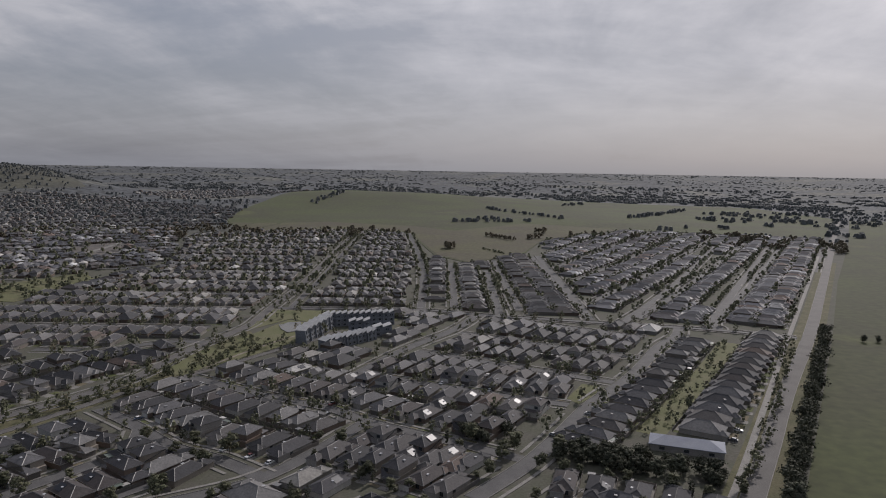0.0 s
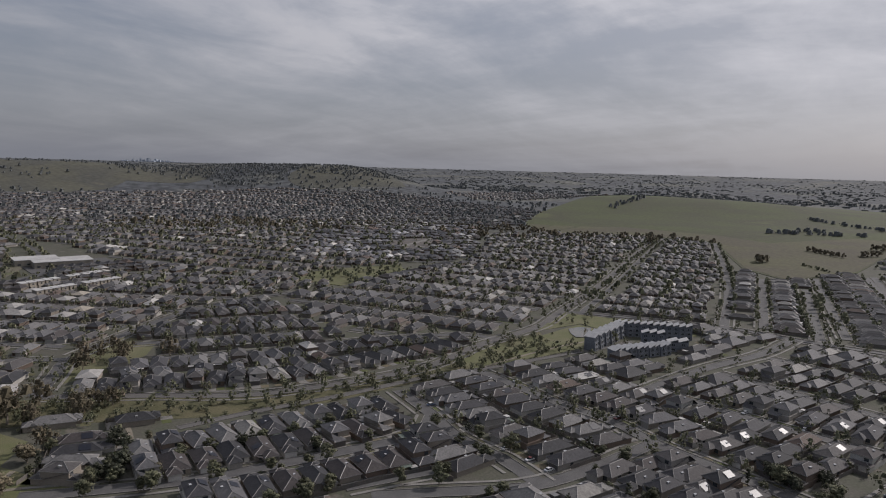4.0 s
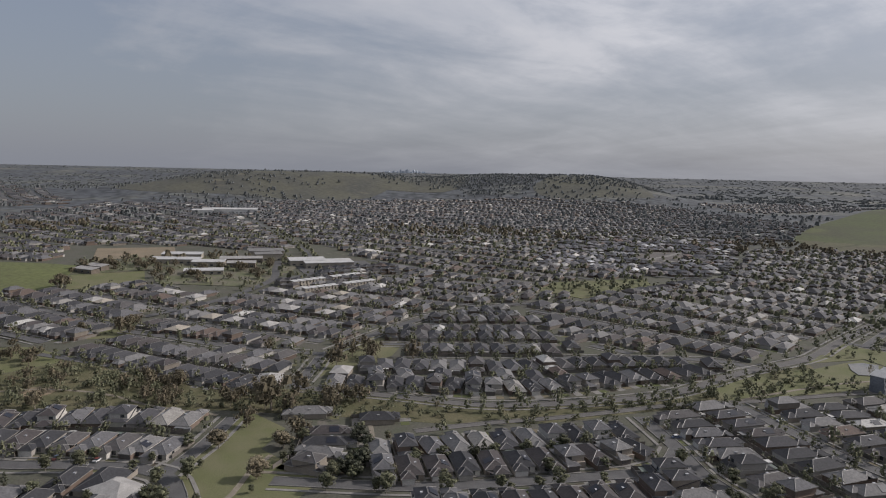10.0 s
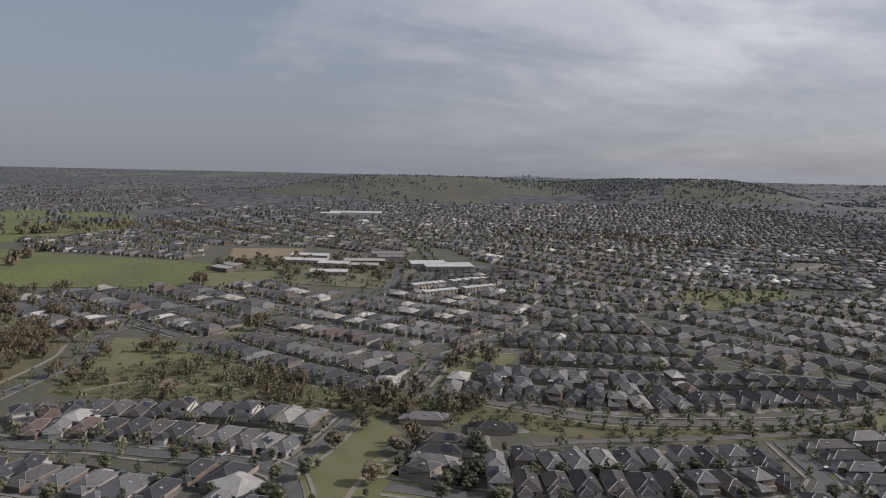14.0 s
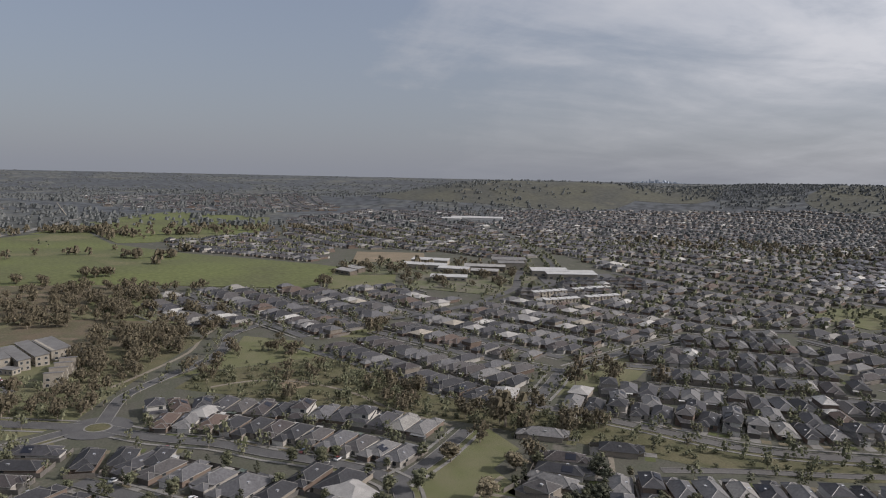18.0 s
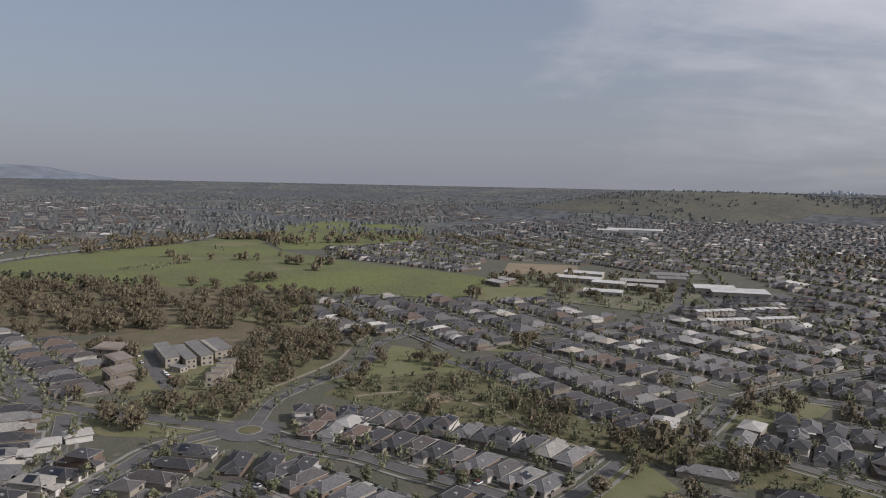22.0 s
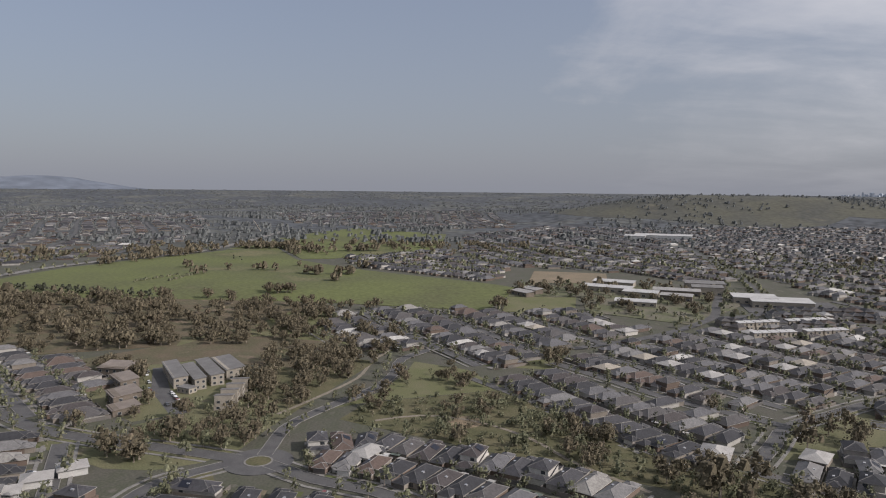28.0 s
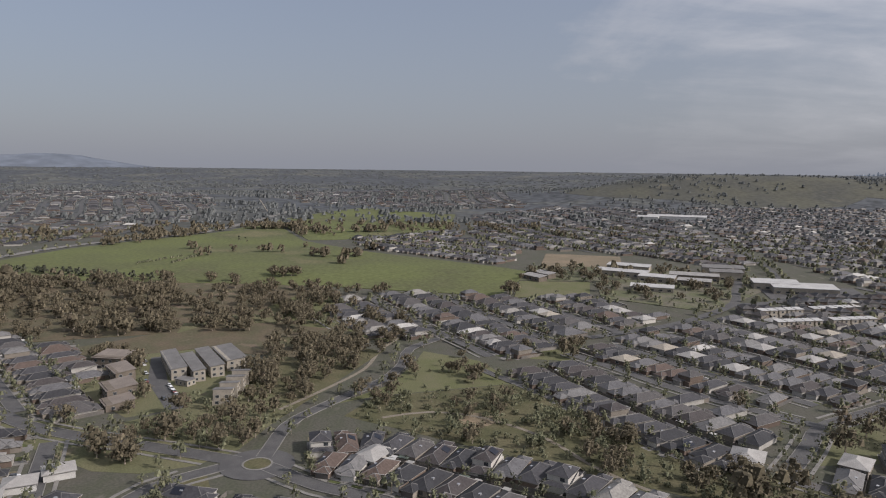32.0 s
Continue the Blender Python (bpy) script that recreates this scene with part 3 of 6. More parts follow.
CAP = material("ridge_capping", (0.095, 0.092, 0.09), (0.145, 0.138, 0.13), 0.3, 0.5, vary=0.4, spec=0.4)
GUTTER = material("gutters", (0.34, 0.325, 0.30), (0.20, 0.19, 0.175), 0.05, 0.5, vary=0.4, spec=0.4)
SOLAR = material("solar_panel", (0.010, 0.012, 0.020), (0.014, 0.016, 0.026), 1.5, 0.42, spec=0.3)
FENCE = material("fence_panels", (0.10, 0.095, 0.09), (0.17, 0.15, 0.13), 0.05, 0.7, fine=2.0)


class Shape:
    """Vertices and faces of one part."""

    def __init__(self):
        self.v, self.f, self.slot = [], [], {}

    def box(self, x0, y0, z0, x1, y1, z1):
        b = len(self.v)
        self.v += [(x, y, z) for z in (z0, z1) for x, y in ((x0, y0), (x1, y0), (x1, y1), (x0, y1))]
        self.f += [tuple(b + i for i in q) for q in ((0, 3, 2, 1), (4, 5, 6, 7), (0, 1, 5, 4), (1, 2, 6, 5), (2, 3, 7, 6), (3, 0, 4, 7))]
        return self

    def hip(self, x0, y0, x1, y1, z, slope, lip=0.22, tie=False):
        """A hipped roof over a rectangle, with a fascia below its edge."""
        b = len(self.v)
        w, d = x1 - x0, y1 - y0
        h = min(w, d) / 2
        if w < d:
            ends = ((x0 + h, y0 + h), (x0 + h, y1 - h))
        else:
            ends = ((x0 + h, y0 + h), (x1 - h, y0 + h))
        self.v += [(x, y, zz) for zz in (z - lip, z) for x, y in ((x0, y0), (x1, y0), (x1, y1), (x0, y1))]
        self.v += [(x, y, z + h * slope) for x, y in ends]
        sides = ((4, 5, 8), (5, 6, 9, 8), (6, 7, 9), (7, 4, 8, 9)) if w < d else ((4, 5, 9, 8), (5, 6, 9), (6, 7, 8, 9), (7, 4, 8))
        self.slot.update({len(self.f) + i: 2 for i in range(4)})
        self.f += [tuple(b + i for i in q) for q in ((0, 1, 5, 4), (1, 2, 6, 5), (2, 3, 7, 6), (3, 0, 4, 7), (3, 2, 1, 0), *sides)]
        if tie and b:
            self.f.append((0, b, b + 1))
        return self

    def caps(self, other):
        """Ridge and hip capping over the roofs of another shape."""
        for b in range(0, len(other.v) // 10 * 10, 10):
            p = [Vector(q) for q in other.v[b : b + 10]]
            wide = (p[5] - p[4]).length < (p[6] - p[5]).length
            hips = ((4, 8), (5, 8), (6, 9), (7, 9)) if wide else ((4, 8), (7, 8), (5, 9), (6, 9))
            for i, j in (*hips, (8, 9)):
                a, c = p[i], p[j]
                if (c - a).length < 0.3:
                    continue
                side = (c - a).cross(Vector((0, 0, 1))).normalized() * 0.17
                base = len(self.v)
                for q in (a, c):
                    self.v += [tuple(q + side + Vector((0, 0, -0.03))), tuple(q + Vector((0, 0, 0.13))), tuple(q - side + Vector((0, 0, -0.03)))]
                self.slot.update({len(self.f): 1, len(self.f) + 1: 1})
                self.f += [(base, base + 3, base + 4, base + 1), (base + 1, base + 4, base + 5, base + 2), (b + i, base + 1, base)]
        return self

    def slab(self, p, q, r, s, up):
        """A thin plate on four corners."""
        b = len(self.v)
        n = (Vector(q) - Vector(p)).cross(Vector(s) - Vector(p)).normalized() * up
        self.v += [tuple(p), tuple(q), tuple(r), tuple(s)] + [tuple(Vector(c) + n) for c in (p, q, r, s)]
        self.f += [tuple(b + i for i in g) for g in ((4, 5, 6, 7), (0, 1, 5, 4), (1, 2, 6, 5), (2, 3, 7, 6), (3, 0, 4, 7), (3, 2, 1, 0))]
        return self


def window_shapes(x, y, z, w, h, face):
    """Frame and pane on a wall that faces -y (0), +x (1), +y (2) or -x (3)."""
    out = []
    for grow, a, b in ((0.08, -0.02, 0.06), (0.0, 0.0, 0.075)):
        s = Shape()
        hw = w / 2 + grow
        if face == 0:
            s.box(x - hw, y - b, z - grow, x + hw, y - a, z + h + grow)
        elif face == 2:
            s.box(x - hw, y + a, z - grow, x + hw, y + b, z + h + grow)
        elif face == 1:
            s.box(x + a, y - hw, z - grow, x + b, y + hw, z + h + grow)
        else:
            s.box(x - b, y - hw, z - grow, x - a, y + hw, z + h + grow)
        out.append(s)
    return out


def house_plan(seed, storeys=1):
    """Parts of a house that faces -y, as (name, shape, sub-shape) rows."""
    r = random.Random(seed)
    w, d = r.uniform(8.1, 9.3), r.uniform(14.8, 18.2)
    if seed >= 44:                             # the plans for wide lots
        w, d = r.uniform(12.6, 13.8), r.uniform(18.0, 20.0)
    wing, g = r.uniform(2.2, 4.2), r.choice((-1, 1))
    gw = r.uniform(4.9, 5.4)
    slope, e, base = math.tan(radians(r.uniform(24, 29))), 0.42, 2.5
    x0, x1, y0, y1 = -w / 2, w / 2, -d / 2 + wing / 2, d / 2 + wing / 2
    gx0, gx1 = (x0, x0 + gw) if g < 0 else (x1 - gw, x1)
    wall, roof, rows = Shape(), Shape(), []
    wall.box(x0, y0, -0.3, x1, y1, base).box(gx0, y0 - wing, -0.3, gx1, y0, base - 0.01)
    if r.random() < 0.45:                      # a rear wing narrower than the front
        y1b = min(12.4, y1 + r.uniform(1.5, 3.2))
        bx0, bx1 = (x0, x0 + w * 0.6) if r.random() < 0.5 else (x1 - w * 0.6, x1)
        wall.box(bx0, y1, -0.3, bx1, y1b, base - 0.02)
    else:
        y1b = y1
        bx0 = bx1 = None
    if storeys == 1:
        roof.hip(x0 - e, y0 - e, x1 + e, y1 + e, base + 0.1, slope)
        roof.hip(gx0 - e, y0 - wing - e, gx1 + e, y0 + gw * 0.55, base + 0.1, slope, tie=True)
        if bx0 is not None:
            roof.hip(bx0 - e, y1 - 3.0, bx1 + e, y1b + e, base + 0.1, slope, tie=True)
    else:
        top, uy0, uy1 = base + 2.75, y0 + r.uniform(0.2, 1.6), y1 - r.uniform(1, 5)
        wall.box(x0 + 0.3, uy0, base - 0.02, x1 - 0.3, uy1, top)
        roof.hip(x0 + 0.3 - e, uy0 - e, x1 - 0.3 + e, uy1 + e, top + 0.1, slope)
        roof.hip(gx0 - e, y0 - wing - e, gx1 + e, y0 + 1.5, base + 0.1, slope * 0.8, tie=True)
        roof.hip(x0 - e, uy1 - 1.0, x1 + e, y1b + e, base + 0.1, slope * 0.8, tie=True)
        for k in (-1, 1):
            rows.append(("window", *window_shapes(k * w * 0.25, uy0, base + 0.9, 1.7, 1.3, 0)))
            rows.append(("window", *window_shapes(k * w * 0.22, uy1, base + 0.95, 1.6, 1.2, 2)))
    door = Shape()
    gm = (gx0 + gx1) / 2
    door.box(gm - 2.4, y0 - wing - 0.06, 0, gm + 2.4, y0 - wing + 0.02, 2.2)
    for i in range(1, 4):
        door.box(gm - 2.4, y0 - wing - 0.08, 0.55 * i - 0.02, gm + 2.4, y0 - wing - 0.05, 0.55 * i + 0.02)
    rows.append(("garage_door", door, None))
    fx = x1 - (w - gw) / 2 if g < 0 else x0 + (w - gw) / 2
    rows.append(("front_door", Shape().box(fx - g * 1.2 - 0.5, y0 - 0.06, 0, fx - g * 1.2 + 0.5, y0 + 0.02, 2.1), None))
    rows.append(("window", *window_shapes(fx + g * -1.0 * -1.0, y0, 0.6, 1.6, 1.6, 0)))
    for face, xx in ((1, x1), (3, x0)):
        for yy in (0.3, 0.72):
            rows.append(("window", *window_shapes(xx, y0 + (y1 - y0) * yy, 0.9, 1.5, 1.2, face)))
    rows.append(("window", *window_shapes(x0 + w * 0.3 if bx0 is None else (bx0 + bx1) / 2, y1b, 0.2, 2.6, 2.0, 2)))
    if r.random() < 0.85:                      # a roof vent or skylight
        h = (w / 2 + e)
        sx = h * 0.45 * r.choice((-1, 1))
        zz = (base + (0 if storeys == 1 else 2.75)) + 0.1 + (h - abs(sx)) * slope
        yy = r.uniform(-1.5, 1.5)
        rows.append(("skylight", Shape().box(sx - 0.45, yy - 0.6, zz - 0.35, sx + 0.45, yy + 0.6, zz + 0.28), None))
    if r.random() < 0.4:                       # solar panels on one slope
        h = w / 2 + e
        zb = (base + (0 if storeys == 1 else 2.75)) + 0.1
        k = r.choice((-1, 1))
        a, b = h * 0.20, h * 0.82
        pt = lambda t, y: (k * (h - t), y, zb + t * slope + 0.06)
        c = [pt(a, -3), pt(a, 1.2), pt(b, 1.2), pt(b, -3)]
        s = Shape().slab(*(c if k > 0 else c[::-1]), 0.08)
        rows.append(("solar_panel", s, None))
    return wall, roof, rows


PART_LOOK = {"garage_door": (DOOR, "panelled garage door"), "front_door": (DOOR, ""), "skylight": (VENT, "pale roof skylight"), "solar_panel": (SOLAR, "dark solar panels")}


def dress(ob, slots):
    """Ridge capping and gutters of a roof take materials of their own."""
    if slots:
        ob.data.materials.append(CAP)
        ob.data.materials.append(GUTTER)
        index = np.zeros(len(ob.data.polygons), np.int32)
        index[list(slots)] = list(slots.values())
        ob.data.polygons.foreach_set("material_index", index)
    return ob


def build_house(seed, storeys, wall_mat=None, roof_mat=None, full=2):
    wall, roof, rows = house_plan(seed, storeys)
    if full < 2:
        rows = [q for q in rows if q[0] in ("garage_door", "skylight", "solar_panel")] + [q for q in rows if q[0] == "window"][:2]
    root = new("house")
    roof.caps(roof)
    for name, s, mat in (("wall", wall, wall_mat or WALL_NEAR), ("roof", roof, roof_mat or ROOF_NEAR)):
        dress(mesh_of(name, s.v, s.f, mat), s.slot).parent = root
    for name, s, sub in rows:
        if name == "window":
            fr = mesh_of("window", s.v, s.f, FRAME)
            fr.parent = root
            if full > 1:
                mesh_of("pane", sub.v, sub.f, GLASS).parent = fr
            else:
                fr.data.materials[0] = GLASS
        else:
            mat, label = PART_LOOK[name]
            tagged(mesh_of(name, s.v, s.f, mat), label).parent = root
    return root


ONE = "single-storey brick house with a hipped tiled roof"
TWO = "two-storey house with a hipped roof and attached garage"
PROTOS, FLAT = [], []
for k in range(16):
    storeys = 2 if k in (11, 12) else 1
    PROTOS.append([None, 31 + k, storeys])
    wl, rf, _ = house_plan(31 + k, storeys)
    capped = Shape()
    capped.v, capped.f, capped.slot = list(rf.v), list(rf.f), dict(rf.slot)
    capped.caps(rf)
    FLAT.append((wl, rf, capped))

NEAR_MAX = 340
far_wall, far_roof = {}, {}


def add_far(book, key, shape, x, y, z, turn, mirror):
    c, s = math.cos(turn), math.sin(turn)
    v, f, slots = book.setdefault(key, ([], [], {}))
    b = len(v)
    slots.update({len(f) + i: k for i, k in shape.slot.items()})
    for px, py, pz in shape.v:
        px *= mirror
        v.append((x + px * c - py * s, y + px * s + py * c, z + pz))
    f.extend(tuple(b + i for i in (q if mirror > 0 else q[::-1])) for q in shape.f)


near_list = []


def put_house(x, y, turn, kind):
    """kind: which of the plans. turn: the way its back looks, from +y."""
    d = math.hypot(x + 25, y)
    near_list.append((d, x, y, turn, kind))


def blocked(x, y, gap=9.0):
    for pts, built in PATCHES:
        if not built and inside(x, y, pts):
            return True
    return road_gap(x, y) < gap


rnd = random.Random(7)
GRID = {}


def free(x, y, r=8.5):
    i, j = int(x // 20), int(y // 20)
    for a in (-1, 0, 1):
        for b in (-1, 0, 1):
            for px, py in GRID.get((i + a, j + b), ()):
                if (px - x) ** 2 + (py - y) ** 2 < r * r:
                    return False
    GRID.setdefault((i, j), []).append((x, y))
    return True


def estate(pts, angle, lot=12.5, deep=27.0, gap=15.0, shift=0.0, streets=True, two=0.11, skip=0.02, near=True, wob=0.0):
    """Rows of houses back to back, with streets between them, inside an outline."""
    c, s = math.cos(radians(angle)), math.sin(radians(angle))
    us = [x * c + y * s for x, y in pts]
    vs = [y * c - x * s for x, y in pts]
    period = 2 * deep + gap
    k0, k1 = int((min(vs) - shift) // period) - 1, int((max(vs) - shift) // period) + 1

    def at(u, v):
        v += wob * math.sin(u / 130.0)
        return u * c - v * s, u * s + v * c

    for k in range(k0, k1 + 1):
        v0 = shift + k * period
        if streets:
            run = []
            u = min(us)
            while u <= max(us) + 10:
                x, y = at(u, v0)
                if inside(x, y, pts) and u <= max(us):
                    run.append((x, y))
                else:
                    if len(run) > 3:
                        road(run, 7.0, near=near, paths=near)
                    run = []
                u += 10
        for side in (-1, 1):
            v = v0 + side * (gap / 2 + deep * 0.50)
            u = min(us) + rnd.uniform(0, 5)
            while u < max(us):
                large = lot >= 11.2 and near and rnd.random() < 0.12
                wide = 15.2 if large else lot * rnd.choice((0.9, 1.0, 1.0, 1.12))
                x, y = at(u + wide / 2, v + rnd.uniform(-0.8, 0.8))
                u += wide
                if rnd.random() < skip or not inside(x, y, pts) or blocked(x, y) or not free(x, y, 8.0):
                    continue
                kind = rnd.randrange(13, 16) if large else rnd.randrange(11) if rnd.random() > two else rnd.randrange(11, 13)
                put_house(x, y, radians(angle) + (0 if side > 0 else math.pi) + rnd.uniform(-0.02, 0.02), kind)


def row(pts, lot=12.5, side=1, two=0.15, wide=False):
    """One row of houses along a line; they look to the line's right (side 1) or left."""
    line = smooth_line(pts, 1.0)
    far, last = 0.0, None
    for i in range(1, len(line) - 1):
        far += (line[i] - line[i - 1]).length
        if far >= lot * 0.5 and (last is None or far - last >= lot):
            last = far
            d = line[i + 1] - line[i - 1]
            if free(line[i].x, line[i].y, 7.5):
                kind = rnd.randrange(13, 16) if wide else rnd.randrange(11) if rnd.random() > two else rnd.randrange(11, 13)
                put_house(line[i].x, line[i].y, math.atan2(d.y, d.x) + (0 if side > 0 else math.pi), kind)


# rows along the creek and the park
row([(-332, 160), (-315, 184), (-299, 207), (-272, 240), (-257, 280), (-251, 312), (-240, 340), (-236, 368)], 10.3, 1)
row([(-353, 192), (-344, 210), (-329, 230), (-306, 263), (-297, 286), (-284, 317), (-266, 350), (-249, 372)], 10.3, -1)
row([(-239, 134), (-230, 152), (-222, 178), (-213, 199), (-204, 222), (-194, 246)], 10.3, -1)
row([(-220, 124), (-212, 141), (-203, 162), (-193, 183), (-184, 207), (-180, 224), (-178, 242)], 10.3, 1)
row([(-187, 122), (-168, 160), (-157, 186), (-147, 207)], 10.3, -1)
row([(-233, 103), (-243, 117), (-256, 127), (-272, 136)], 11.4, 1)
row([(-362, -40), (-366, -12), (-357, 8), (-347, 30), (-337, 50), (-324, 70), (-309, 88)], 9.9, -1)
row([(-345, -34), (-338, -10), (-328, 8), (-309, 36), (-294, 54), (-280, 68)], 9.9, 1)
row([(-475, 62), (-459, 69), (-420, 88), (-387, 104), (-361, 119), (-344, 132)], 10.3, 1)
row([(-490, 90), (-473, 96), (-435, 114), (-406, 130), (-381, 145), (-366, 157)], 10.3, -1)
row([(-512, 117), (-480, 140), (-450, 157), (-428, 174)], 11.5, 1)
row([(-446, 545), (-448, 600), (-456, 680)], 11.0, 1)
# rows between the creek road and the main road
row([(-201, 281), (-182, 274), (-162, 264), (-136, 250), (-117, 246), (-94, 238)], 11.4, 1)
row([(-200, 308), (-166, 297), (-133, 283), (-110, 277), (-90, 268)], 11.4, -1)
row([(-180, 340), (-144, 326), (-118, 318), (-93, 311), (-70, 300), (-40, 288), (-12, 278)], 11.4, 1)
row([(-165, 362), (-133, 347), (-92, 336), (-72, 331), (-44, 325), (-14, 318), (8, 312)], 11.4, -1)
row([(-98, 374), (-79, 368), (-45, 358), (-15, 351), (20, 345)], 11.4, 1)
row([(18, 270), (30, 292), (46, 330), (68, 388), (86, 440), (104, 490)], 12.4, -1)
row([(77, 297), (98, 353), (116, 402), (133, 446), (149, 492), (160, 520)], 14.2, 1, wide=True)
row([(10, 232), (34, 229), (58, 224), (74, 220)], 13.0, 1)
row([(-68, 263), (-35, 250), (-12, 239)], 11.0, -1)
row([(-84, 240), (-62, 234), (-40, 226), (-18, 216)], 11.0, 1)
row([(-162, 226), (-140, 214), (-118, 208)], 11.0, -1)
# rows along the south-western roads
row([(-270, -88), (-300, -80), (-324, -74)], 13.5, -1)
row([(-262, -124), (-286, -119), (-310, -112)], 13.0, 1)
row([(-306, -60), (-304, -36), (-298, -14)], 13.0, -1)

estate([(-240, 408), (-300, 345), (-385, 380), (-440, 400), (-445, 480), (-440, 600), (-456, 690), (-520, 865), (-612, 1010), (-538, 1118), (-385, 1180), (-328, 913), (-275, 673), (-246, 540)], 12, 12.0)
estate([(-205, 528), (-122, 560), (-192, 865), (-282, 1158), (-352, 1190), (-296, 913), (-240, 673)], 12, 11.0, deep=23, gap=14)
estate([(-100, 556), (36, 556), (-26, 930), (-60, 940), (-113, 830), (-168, 865)], 101, 10.5, deep=21, gap=13, shift=-25)
NORTH_EAST = [(42, 556), (182, 552), (398, 1170), (412, 1280), (95, 1268), (-30, 1100), (-24, 950)]
estate(NORTH_EAST, 71, 11.0, deep=21, gap=13, shift=6)
estate([(-98, 385), (20, 358), (44, 362), (70, 470), (88, 525), (-55, 530), (-66, 478), (-86, 420)], -18, 11.3, deep=23, shift=2)
estate([(-112, 462), (-96, 440), (-78, 480), (-68, 530), (-128, 534), (-122, 505), (-108, 492)], -18, 11.3, deep=22, shift=6)
estate([(-165, 375), (-112, 362), (-96, 420), (-112, 425), (-145, 405)], -18, 11.3, deep=22, shift=2)
estate([(-80, 205), (-85, 265), (-20, 255), (-8, 240), (-25, 215)], -20, 11.6, deep=23, shift=12)
estate([(-180, 110), (-130, 215), (-90, 200), (-20, 205), (12, 245), (72, 225), (10, 20), (-120, -20)], 62, 11.3, deep=23, shift=30)
estate([(-290, -55), (-320, -40), (-300, 5), (-255, 50), (-200, 45), (-180, -40), (-240, -90)], 50, 11.6, deep=23, shift=4)
estate([(-270, -130), (-345, -120), (-372, -150), (-410, -215), (-420, -260), (-240, -260)], 22, 13.5, deep=25, shift=0, near=True)
estate([(-395, -150), (-405, -215), (-400, -310), (-520, -340), (-538, -262), (-515, -215), (-495, -195), (-440, -165)], 40, 13.0, deep=22, gap=13, shift=6)
estate([(-310, 315), (-350, 245), (-400, 225), (-445, 310), (-452, 390), (-390, 372)], 58, 11.0, deep=22, gap=13, shift=3)
estate([(-520, 118), (-440, 170), (-415, 205), (-450, 285), (-475, 420), (-520, 470), (-620, 430), (-640, 300), (-600, 210), (-545, 120)], 33, 11.0, deep=22, gap=13, shift=8, wob=8)
estate([(-500, 60), (-530, 15), (-590, -80), (-690, -60), (-690, 80), (-690, 160), (-600, 190), (-545, 105)], 30, 11.3, deep=22, shift=0, wob=8)
estate([(-640, 410), (-520, 475), (-545, 535), (-515, 655), (-470, 690), (-580, 705), (-700, 760), (-820, 640), (-830, 420), (-760, 415)], 25, 12.5, shift=0, near=False)
estate([(-700, 420), (-680, 275), (-640, 260), (-620, 340), (-650, 405)], 85, 9.0, deep=20, gap=12, near=False, two=0.8)
# the newest streets, with pale roofs
NEW_ESTATE = [(-640, 600), (-588, 640), (-545, 660), (-470, 705), (-505, 815), (-592, 955), (-680, 1090), (-780, 960), (-790, 810), (-720, 700)]
estate(NEW_ESTATE, 56, 11.0, deep=20, gap=13, near=False, skip=0.06, two=0.3)
# wide far estates
estate([(-680, 830), (-650, 990), (-640, 1190), (-740, 1480), (-1180, 1650), (-1500, 1350), (-1650, 1000), (-1700, 600), (-1420, 500), (-1000, 440), (-840, 420), (-830, 650), (-710, 780)], 33, 13.0, gap=14, near=False, wob=25, skip=0.08)
estate([(-850, 390), (-1000, 410), (-1350, 470), (-1650, 540), (-1750, 300), (-1500, 100), (-1050, 60), (-960, 250), (-830, 330)], 20, 12.5, gap=14, near=False, wob=15, skip=0.08)
estate([(-960, 120), (-1080, 60), (-1240, 60), (-1100, -110), (-960, -50), (-850, 95)], 48, 12.5, gap=13, near=False, wob=12)
estate([(-1760, 250), (-2300, 200), (-2700, -200), (-2500, -500), (-1800, -300), (-1700, 0)], 10, 13.5, near=False, wob=25, skip=0.3)
estate([(-1200, -420), (-1500, -420), (-2000, -600), (-2000, -1100), (-1400, -1000), (-900, -800), (-900, -560)], 15, 14.0, near=False, wob=25, skip=0.35)
estate([(-1000, 1750), (-1250, 1800), (-1350, 2300), (-1000, 2500), (-850, 2200)], 20, 14.0, near=False, wob=25, skip=0.2)


def infill(pts, keep_off, spots):
    """Houses on the lots that the rows left empty, turned like their neighbours."""
    xs, ys = [p[0] for p in pts], [p[1] for p in pts]
    for x in np.arange(min(xs), max(xs), 6.0):
        for y in np.arange(min(ys), max(ys), 6.0):
            if not inside(x, y, pts) or any(inside(x, y, p) for p in keep_off) or any(math.hypot(x - a, y - b) < 17 for a, b in spots):
                continue
            if not blocked(x, y, 9.5) and min(float(np.sqrt(((q[6] - (x, y)) ** 2).sum(1).min())) - q[2] for q in ROADS) > 11.0:
                i, j = int(x // 20), int(y // 20)
                around = [p for a in (-1, 0, 1) for b in (-1, 0, 1) for p in GRID.get((i + a, j + b), ())]
                if around and min(math.hypot(p[0] - x, p[1] - y) for p in around) > 16.5:
                    turn = min(near_list, key=lambda q: (q[1] - x) ** 2 + (q[2] - y) ** 2)[3]
                    free(x, y, 1.0)
                    put_house(x, y, turn, rnd.randrange(11))


